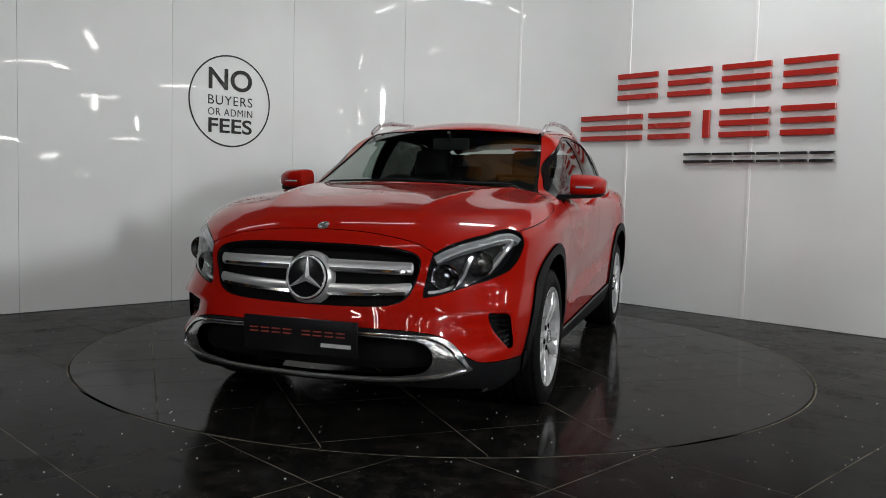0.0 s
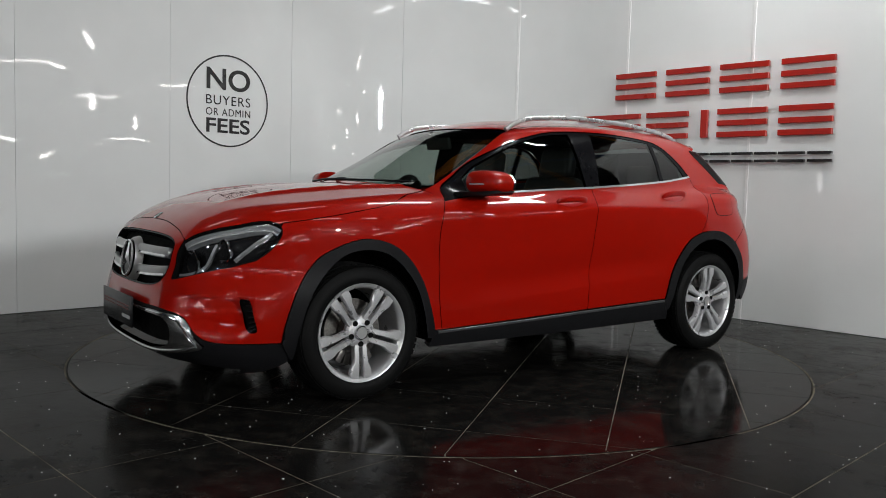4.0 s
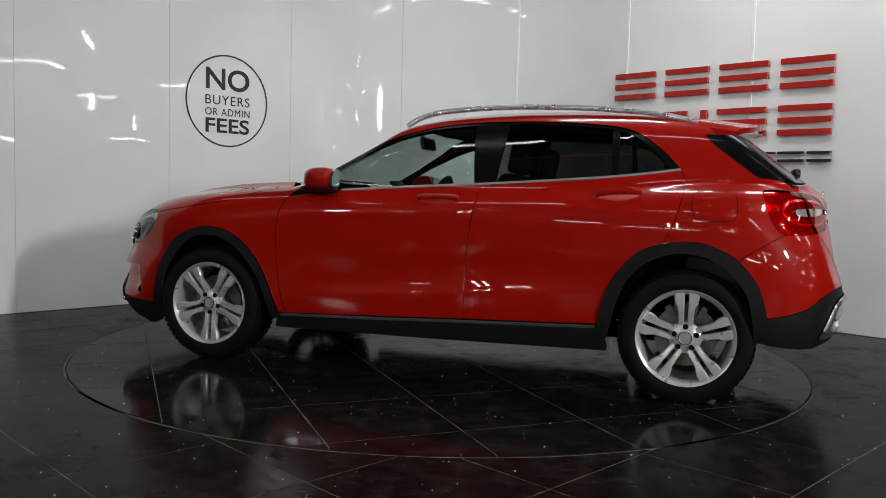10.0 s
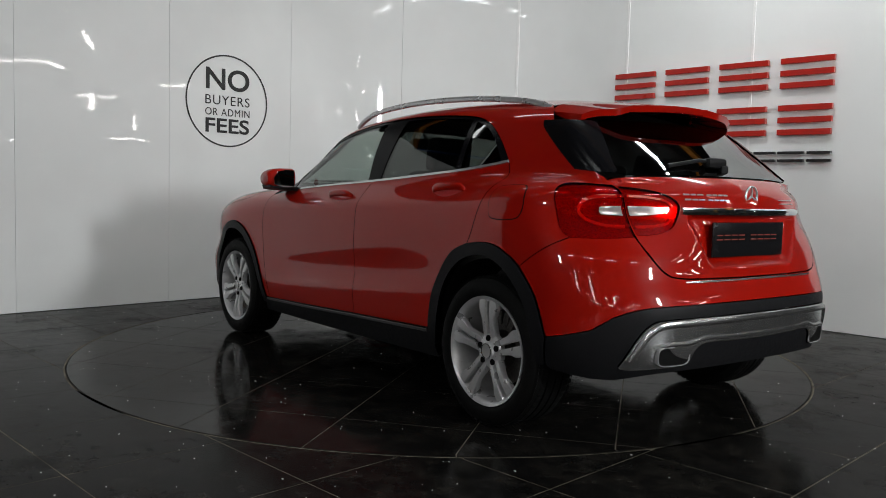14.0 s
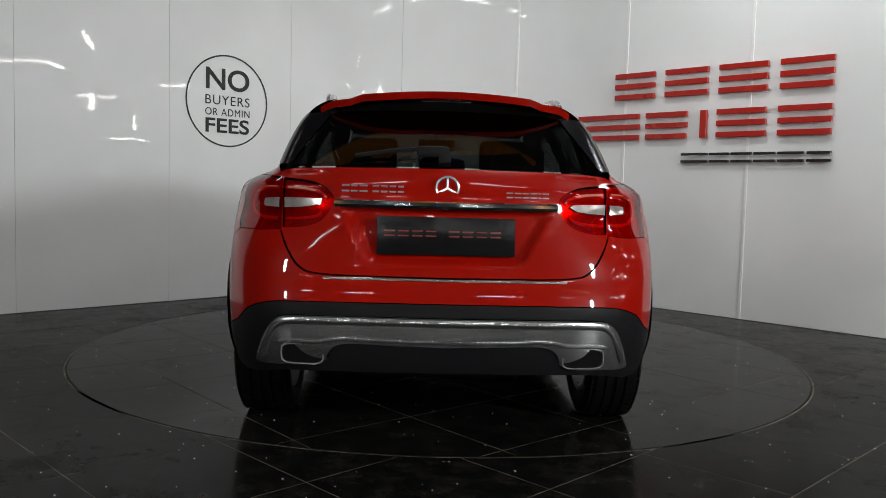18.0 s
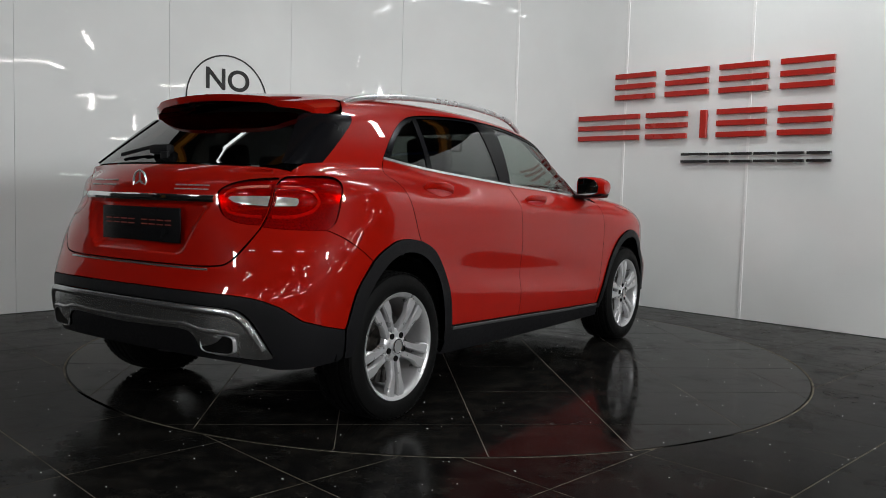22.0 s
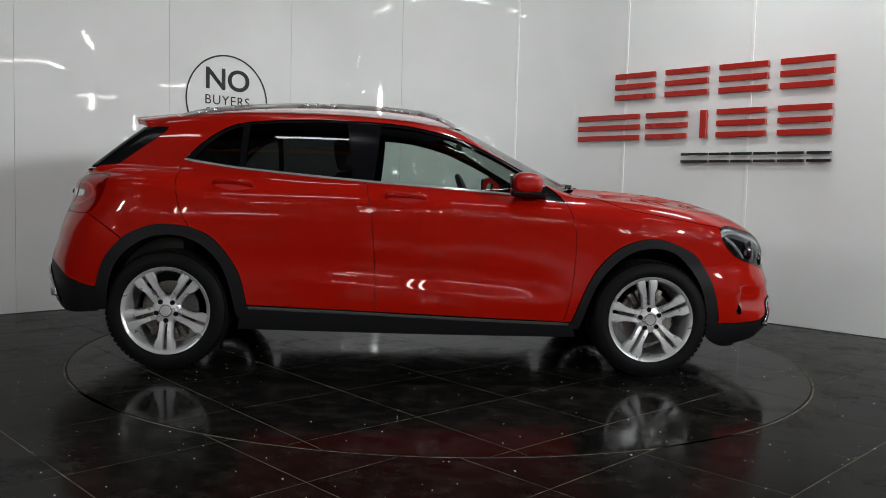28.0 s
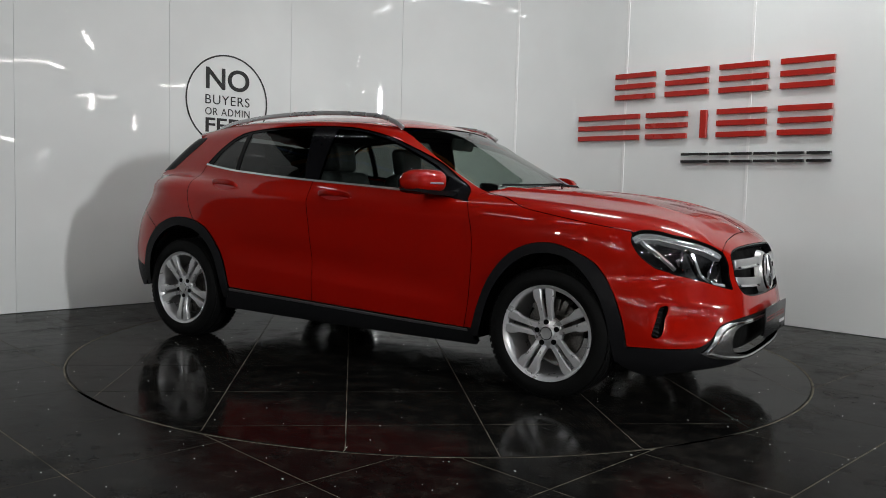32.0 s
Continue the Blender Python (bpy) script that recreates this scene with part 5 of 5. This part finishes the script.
# ---------------------------------------------------------------- flanks: handles, mirrors, rails, fuel flap
for doors, x0, x1, z0, z1 in ((doors_f, 0.070, -0.164, 0.978, 0.984), (doors_r, -0.883, -1.112, 1.020, 1.034)):
    q = line("side", [(x0 + (x1 - x0) * t, z0 + (z1 - z0) * t) for t in (0, 0.12, 0.3, 0.5, 0.7, 0.88, 1)], n=3)
    n = gradient(q)
    u = np.linspace(0, 1, len(q))
    for door, sgn in zip(doors, (1, -1)):
        bm = bmesh.new()
        rings = []
        for p, g, t in zip(q, n, u):
            out = 0.030 * math.sin(math.pi * min(1, max(0, t))) ** 0.45 + 0.002
            h = 0.017 - 0.005 * abs(2 * t - 1) ** 3
            c = Vector(p) + Vector(g) * out
            up = Vector((0, 0, 1))
            rings.append([bm.verts.new(((c + up * b * h + Vector(g) * a * 0.010)[0], (c + up * b * h + Vector(g) * a * 0.010)[1] * sgn, (c + up * b * h + Vector(g) * a * 0.010)[2]))
                          for a, b in oval(1, 1, 10, 2.6)])
        for a, b in zip(rings, rings[1:]):
            for k in range(10):
                bm.faces.new((a[k], a[(k + 1) % 10], b[(k + 1) % 10], b[k]))
        bm.faces.new(rings[0])
        bm.faces.new(rings[-1])
        part("handle", bm, PAINT, door, "red door handle", angle=60)
    # no recess is cut: the cup's shade is a red of its own
    cup = closed("side", [(x0 + 0.005, (z0 + z1) / 2 - 0.012), ((x0 + x1) / 2, z0 - 0.024), (x1 + 0.02, z1 - 0.012), (x1 + 0.03, z1 + 0.005), ((x0 + x1) / 2, z1 + 0.006), (x0 - 0.01, z0 + 0.004)], 4)
    for door, flip in zip(doors, (False, True)):
        panel("handle_cup", "side", cup, plain("shaded_red_cup", (0.40, 0.008, 0.008), 0.4, grain=300, coat=0.5), door, lift=0.0012, rim=0.001, step=0.03, flip=flip, label="flat patch of shaded red for the hollow behind the handle")

flap = closed("side", [(-1.365, 1.045), (-1.40, 1.056), (-1.50, 1.060), (-1.545, 1.052), (-1.560, 1.02), (-1.563, 0.96), (-1.548, 0.925), (-1.50, 0.914), (-1.42, 0.912), (-1.375, 0.922), (-1.358, 0.96), (-1.352, 1.01)], 4)
panel("fuel_flap", "side", flap, PAINT, car, lift=0.0018, rim=0.002, step=0.03)
ribbon("flap_gap", np.concatenate([flap, flap[:1]]), [(-0.002, -0.002), (-0.002, 0.0008), (0.002, 0.0008), (0.002, -0.002)], BLACK, car, both=False)

for sgn in (1, -1):
    def at(x, y, z):
        return Vector((x, y * sgn, z))
    mirror = new("door_mirror")
    mirror.parent = car
    bm = bmesh.new()
    rings = []
    for t, y in ((0.0, 0.838), (0.06, 0.848), (0.25, 0.882), (0.5, 0.930), (0.75, 0.980), (0.92, 1.012), (1.0, 1.024)):
        k = 1.0 if t < 0.5 else 1 - 0.75 * ((t - 0.5) / 0.5) ** 2.6
        k *= 0.93 if t < 0.05 else 1
        cx, cz = 0.618 - 0.03 * t, 1.078 - 0.004 * t
        ring = []
        for a, b in oval(1, 1, 20, 2.7):
            px = cx + a * (0.102 if a > 0 else 0.074) * (0.45 + 0.55 * k)
            pz = cz + b * 0.064 * (0.35 + 0.65 * k)
            ring.append(bm.verts.new(at(px, y, pz)))
        rings.append(ring)
    for a, b in zip(rings, rings[1:]):
        for k in range(20):
            bm.faces.new((a[k], a[(k + 1) % 20], b[(k + 1) % 20], b[k]))
    bm.faces.new(rings[0])
    bm.faces.new(rings[-1])
    part("mirror_shell", bm, PAINT, mirror, "red mirror shell", angle=50)
    bm = bmesh.new()
    rows = []
    for y, w, x0, x1, zt, zb in ((0.775, 1, 0.60, 0.74, 1.024, 0.996), (0.84, 1, 0.545, 0.735, 1.026, 1.002), (0.93, 1, 0.528, 0.722, 1.027, 1.006), (0.985, 1, 0.525, 0.690, 1.030, 1.012), (1.012, 1, 0.535, 0.640, 1.036, 1.022)):
        rows.append([bm.verts.new(at(*v)) for v in ((x0, y, zb + 0.004), (x1, y, zb), (x1 + 0.012, y, zt), (x0 - 0.004, y, zt))])
    for a, b in zip(rows, rows[1:]):
        for k in range(4):
            bm.faces.new((a[k], a[(k + 1) % 4], b[(k + 1) % 4], b[k]))
    bm.faces.new(rows[0])
    bm.faces.new(rows[-1])
    part("mirror_foot", bm, CLAD, mirror, "black mirror foot")
    bm = bmesh.new()
    glass_pts = [at(0.5435 - 0.03 * (y - 0.838) / 0.186, y, z) for y, z in ((0.852, 1.028), (0.93, 1.022), (0.993, 1.040), (1.000, 1.080), (0.97, 1.118), (0.91, 1.130), (0.852, 1.128))]
    bm.faces.new([bm.verts.new(p + Vector((-0.008, 0, 0))) for p in glass_pts])
    got = bmesh.ops.extrude_face_region(bm, geom=list(bm.faces))
    bmesh.ops.translate(bm, vec=(0.012, 0, 0), verts=[v for v in got["geom"] if isinstance(v, bmesh.types.BMVert)])
    part("mirror_glass", bm, MIRROR, mirror, "mirror glass", smooth=False)
    bm = bmesh.new()
    sweep(bm, [at(0.718, 0.87, 1.066), at(0.712, 0.92, 1.066), at(0.684, 0.975, 1.066), at(0.630, 1.012, 1.066), at(0.575, 1.018, 1.066)], oval(0.004, 0.005, 8))
    part("indicator", bm, BULB, mirror, "clear indicator strip")

    # roof rail
    bm = bmesh.new()
    path = spline([at(0.235, 0.575, 1.394), at(0.16, 0.573, 1.436), at(0.02, 0.570, 1.473), at(-0.345, 0.566, 1.499), at(-0.80, 0.556, 1.493), at(-1.128, 0.545, 1.465), at(-1.30, 0.535, 1.435), at(-1.36, 0.530, 1.414)], n=5)
    sweep(bm, path, oval(0.011, 0.0145, 12, 2.6))
    part("roof_rail", bm, RAIL, car, "satin silver roof rail")

# ---------------------------------------------------------------- stern details
bm = bmesh.new()
cols = 41
grid_top, grid_low = [], []
for i in range(cols):
    y = -0.540 + 1.08 * i / (cols - 1)
    ay = abs(y)
    tip = -1.715 + 0.16 * (ay / 0.54) ** 3.2
    row_t, row_b = [], []
    for k in range(8):
        t = k / 7
        x = -1.362 + (tip + 1.362) * t
        z = float(ROOF(x)) - 0.070 * (ay / 0.6) ** 2 - 0.022 * max(0, (ay - 0.46) / 0.08) ** 2 + 0.006 * t * t + 0.014 * t * float(1 - step01(ay, 0.35, 0.41))
        row_t.append(bm.verts.new((x, y, z + 0.001)))
        row_b.append(bm.verts.new((x + 0.012 * t, y, z - 0.006 - 0.022 * min(1, t * 1.6) ** 0.8)))
    grid_top.append(row_t)
    grid_low.append(row_b)
for g in (grid_top, grid_low):
    for a, b in zip(g, g[1:]):
        for k in range(7):
            bm.faces.new((a[k], a[k + 1], b[k + 1], b[k]))
for i in range(cols - 1):
    bm.faces.new((grid_top[i][7], grid_low[i][7], grid_low[i + 1][7], grid_top[i + 1][7]))
    bm.faces.new((grid_top[i][0], grid_low[i][0], grid_low[i + 1][0], grid_top[i + 1][0]))
for i in (0, cols - 1):
    for k in range(7):
        bm.faces.new((grid_top[i][k], grid_low[i][k], grid_low[i][k + 1], grid_top[i][k + 1]))
spoiler = part("roof_spoiler", bm, PAINT, car, "red roof spoiler", angle=40)
bm = bmesh.new()
boxed(bm, (0.02, 0.20, 0.014), pose(-1.706, 0, 1.402), 0.004)
part("brake_light", bm, RED_LENS, spoiler, "slim red brake light")
for sgn in (1, -1):
    fin = chain(line("side", [(-1.405, 1.350), (-1.43, 1.312), (-1.54, 1.225), (-1.665, 1.130)]), line("rear", [(0.665, 1.118), (0.618, 1.123), (0.598, 1.16), (0.543, 1.25), (0.485, 1.345)]))
    panel("screen_fin", "stern", fin, GLOSS_BLACK, car, lift=0.0025, gap=0, rim=0.004, step=0.018, flip=sgn < 0, label="gloss black rear pillar trim")
q = line("rear", [(y, 0.970) for y in (-0.424, -0.35, -0.2, 0, 0.2, 0.35, 0.424)])
ribbon("tailgate_trim", q, [(-0.015, -0.012), (-0.015, 0.006), (-0.005, 0.013), (0.007, 0.011), (0.014, 0.003), (0.014, -0.012)], CHROME, car, both=False, label="chrome tailgate strip")
star = cast("rear", [(0.0, 1.036)])[0]
sm = Matrix.Translation(star) @ Matrix.Rotation(radians(-90), 4, "Y")
bm = bmesh.new()
torus(bm, 0.042, 0.005, sm @ Matrix.Translation((0, 0, 0.004)), 36, 8)
for a in (0, 120, 240):
    boxed(bm, (0.042, 0.008, 0.006), sm @ Matrix.Rotation(radians(a), 4, "Z") @ Matrix.Translation((0.021, 0, 0.004)))
part("tail_badge", bm, BRIGHT, car, "round chrome badge with three bars", smooth=False)
for y0, y1 in ((0.400, 0.372), (0.364, 0.340), (0.332, 0.302), (0.282, 0.258), (0.250, 0.226), (0.218, 0.194), (0.186, 0.164)):
    for z in (1.016, 1.036):
        q = line("rear", [(y0, z), (y1, z)], n=2)
        ribbon("badge_bar", q, [(-0.003, 0), (-0.003, 0.004), (0.003, 0.004), (0.003, 0)], LOUVRE, car, both=False)
for y0, y1 in ((-0.225, -0.250), (-0.256, -0.282), (-0.288, -0.312), (-0.318, -0.344), (-0.350, -0.360), (-0.366, -0.390)):
    for z in (1.006, 1.022):
        q = line("rear", [(y0, z), (y1, z)], n=2)
        ribbon("badge_bar", q, [(-0.0022, 0), (-0.0022, 0.004), (0.0022, 0.004), (0.0022, 0)], LOUVRE, car, both=False)

TAIL_BACK = plain("red_lamp_reflector", (0.40, 0.016, 0.012), 0.22, 0.4, grain=160, vary=0.4)
CLEAR_BAND = plain("clear_lamp_band", (0.80, 0.70, 0.66), 0.12, 0.7, grain=30, vary=0.15)
pair("tail_lamp_back", "stern", LAMP_OUTER, TAIL_BACK, car, lift=-0.010, gap=-0.004, rim=0.004, step=0.03, label="red lamp reflector")
pair("gate_lamp_back", "rear", LAMP_INNER, TAIL_BACK, car, lift=-0.010, gap=-0.004, rim=0.004, step=0.03, label="red lamp reflector")
pair("reversing_band", "rear", line("rear", [(0.652, 0.944), (0.70, 0.946), (0.722, 0.948), (0.726, 0.962), (0.722, 0.980), (0.70, 0.984), (0.654, 0.986)], straight=True), CLEAR_BAND, car, lift=0.0012, rim=0.004, step=0.02, label="clear reversing light band")
pair("reversing_band", "rear", line("rear", [(0.632, 0.944), (0.56, 0.948), (0.505, 0.956), (0.476, 0.974), (0.490, 0.984), (0.56, 0.987), (0.635, 0.987)], straight=True), CLEAR_BAND, car, lift=0.0012, rim=0.004, step=0.02, label="clear reversing light band")
for dz in (0.060, -0.055):
    for lst in ([(0.64, 0.965 + dz), (0.70, 0.967 + dz), (0.75, 0.968 + dz * 0.9)], [(0.50, 0.968 + dz * 0.8), (0.55, 0.966 + dz), (0.605, 0.965 + dz)]):
        ribbon("light_guide", line("rear", lst), [(-0.006, -0.01), (-0.006, 0.001), (0.006, 0.001), (0.006, -0.01)], TAIL_BACK, car, lift=-0.004)

for sgn in (1, -1):
    bm = bmesh.new()
    p = cast("rear", [(0.530, 0.402)])[0]
    g = gradient(p[None])[0] * np.array([1.0, 0.6, 0.2])
    out = Vector((g[0], g[1] * sgn, g[2])).normalized()
    side = Vector((0, 0, 1)).cross(out).normalized()
    m = Matrix((out.cross(side), side, out)).transposed().to_4x4()
    m.translation = Vector((p[0], p[1] * sgn, p[2])) - out * 0.003
    rings = []
    for k, h in ((1.0, -0.10), (1.0, 0.010), (0.985, 0.014), (0.955, 0.014), (0.94, 0.009), (0.93, -0.08)):
        rings.append([bm.verts.new(m @ Vector((b * 0.040 * (k if k > 0.98 else k - 0.05), a * 0.084 * k, h))) for a, b in oval(1, 1, 24, 4.0)])
    for a, b in zip(rings, rings[1:]):
        for k in range(24):
            bm.faces.new((a[k], a[(k + 1) % 24], b[(k + 1) % 24], b[k]))
    tail = part("tailpipe", bm, BRIGHT, car, "oblong chrome tailpipe trim", angle=50)
    # a flat black face closes the mouth, painted for the shade inside the pipe
    bm = bmesh.new()
    bm.faces.new([bm.verts.new(m @ Vector((b * 0.035, a * 0.078, 0.0105))) for a, b in oval(1, 1, 24, 4.0)])
    part("pipe_mouth_shade", bm, BLACK, tail, smooth=False)

wip = cast("rear", [(0.01, 1.165), (0.16, 1.168), (0.36, 1.146)])
wn = gradient(wip)
bm = bmesh.new()
sweep(bm, [Vector(p) + Vector(g) * h for p, g, h in zip(wip, wn, (0.025, 0.022, 0.012))], oval(0.006, 0.009, 8))
boxed(bm, (0.045, 0.13, 0.045), Matrix.Translation(Vector(wip[0]) + Vector(wn[0]) * 0.016 + Vector((0, 0.045, 0))), 0.018)
boxed(bm, (0.02, 0.05, 0.05), Matrix.Translation(Vector(wip[0]) + Vector(wn[0]) * 0.01 + Vector((-0.02, 0, -0.03))), 0.008)
part("rear_wiper", bm, CLAD, car, "black rear wiper")
for y0, y1 in ((0.55, -0.02), (0.05, -0.55)):
    q = cast("top", [(1.0 - 0.14 * (y / 0.6) ** 2 + (0.02 if i else 0.0), y) for i, y in enumerate((y0, (y0 + y1) / 2, y1))])
    n = gradient(q)
    bm = bmesh.new()
    sweep(bm, [Vector(p) + Vector(g) * 0.005 for p, g in zip(q, n)], oval(0.005, 0.006, 8))
    part("windscreen_wiper", bm, CLAD, car, "black windscreen wiper")
q = line("rear", [(y, 0.690 - 0.0) for y in (-0.46, -0.2, 0, 0.2, 0.46)])
ribbon("load_lip", q, [(-0.005, -0.004), (-0.005, 0.002), (0.003, 0.003), (0.004, -0.004)], SATIN, car, both=False, label="thin bright loading lip")

# rolled edges of the rear skid panel
bead = [(a * 0.016, b * 0.012) for a, b in oval(1, 1, 10)]
top = [(0.0, 0.535), (0.30, 0.535), (0.56, 0.530), (0.63, 0.508), (0.665, 0.46), (0.695, 0.385)]
q = whole(line("rear", top))
ribbon("skid_bead", q, bead, SATIN, car, lift=0.006, both=False, label="bright rolled edge of the skid panel")
low = [(0.0, 0.462), (0.25, 0.464), (0.36, 0.470), (0.42, 0.462), (0.47, 0.452), (0.56, 0.450), (0.62, 0.440)]
q = whole(line("rear", low))
ribbon("skid_crease", q, [(a * 0.010, b * 0.007) for a, b in oval(1, 1, 8)], SATIN, car, lift=0.006, both=False, label="raised crease of the skid panel")
q = whole(line("front", [(0.0, 0.236), (0.35, 0.247), (0.58, 0.272), (0.672, 0.298)]))
ribbon("skid_lip", q, [(a * 0.009, b * 0.010) for a, b in oval(1, 1, 8)], SATIN, car, lift=0.006, both=False, label="bright lower lip of the skid frame")
q = whole(line("front", [(0.0, 0.432), (0.45, 0.431), (0.55, 0.418), (0.62, 0.375), (0.672, 0.305)]))
ribbon("skid_trim", q, [(a * 0.005, b * 0.007) for a, b in oval(1, 1, 8)], CHROME, car, lift=0.006, both=False, label="thin chrome line on the skid frame")
GUIDE = plain("red_light_guide", (0.92, 0.22, 0.16), 0.15, 0.3, grain=90, vary=0.2)
q = chain(line("rear", [(0.478, 0.935), (0.50, 0.918), (0.56, 0.908), (0.622, 0.905)]))
ribbon("light_guide", q, [(-0.006, -0.006), (-0.005, 0.002), (0.005, 0.002), (0.006, -0.006)], GUIDE, car, lift=-0.003)
q = line("rear", [(0.658, 0.906), (0.72, 0.908), (0.765, 0.928), (0.778, 0.965), (0.760, 1.005), (0.72, 1.022), (0.662, 1.024)])
ribbon("light_guide", q, [(-0.007, -0.006), (-0.006, 0.002), (0.006, 0.002), (0.007, -0.006)], GUIDE, car, lift=-0.003)
q = line("rear", [(0.628, 1.026), (0.55, 1.022), (0.485, 1.008), (0.462, 0.985)])
ribbon("light_guide", q, [(-0.006, -0.006), (-0.005, 0.002), (0.005, 0.002), (0.006, -0.006)], GUIDE, car, lift=-0.003)
bm = bmesh.new()
lathe(bm, [(0.116, -0.035), (0.108, -0.012), (0.101, -0.004), (0.0955, 0.001)], 48, emb)
part("badge_surround", bm, LOUVRE, badge, "satin silver badge surround")

# pieces of the floor, last
floor_tiles()
far_tiles()
table_tiles()


def motions():
    seat = Vector((-0.2027, 0.0564, 0))
    turn, ride = [], []
    for k in range(33):
        m = pose(0, 0, 0, 0, 0, -108.037 - 8.88214 * k)
        turn.append((k, m))
        ride.append((k, m @ Matrix.Translation(seat)))
    walk(table, turn)
    walk(car, ride)


motions()
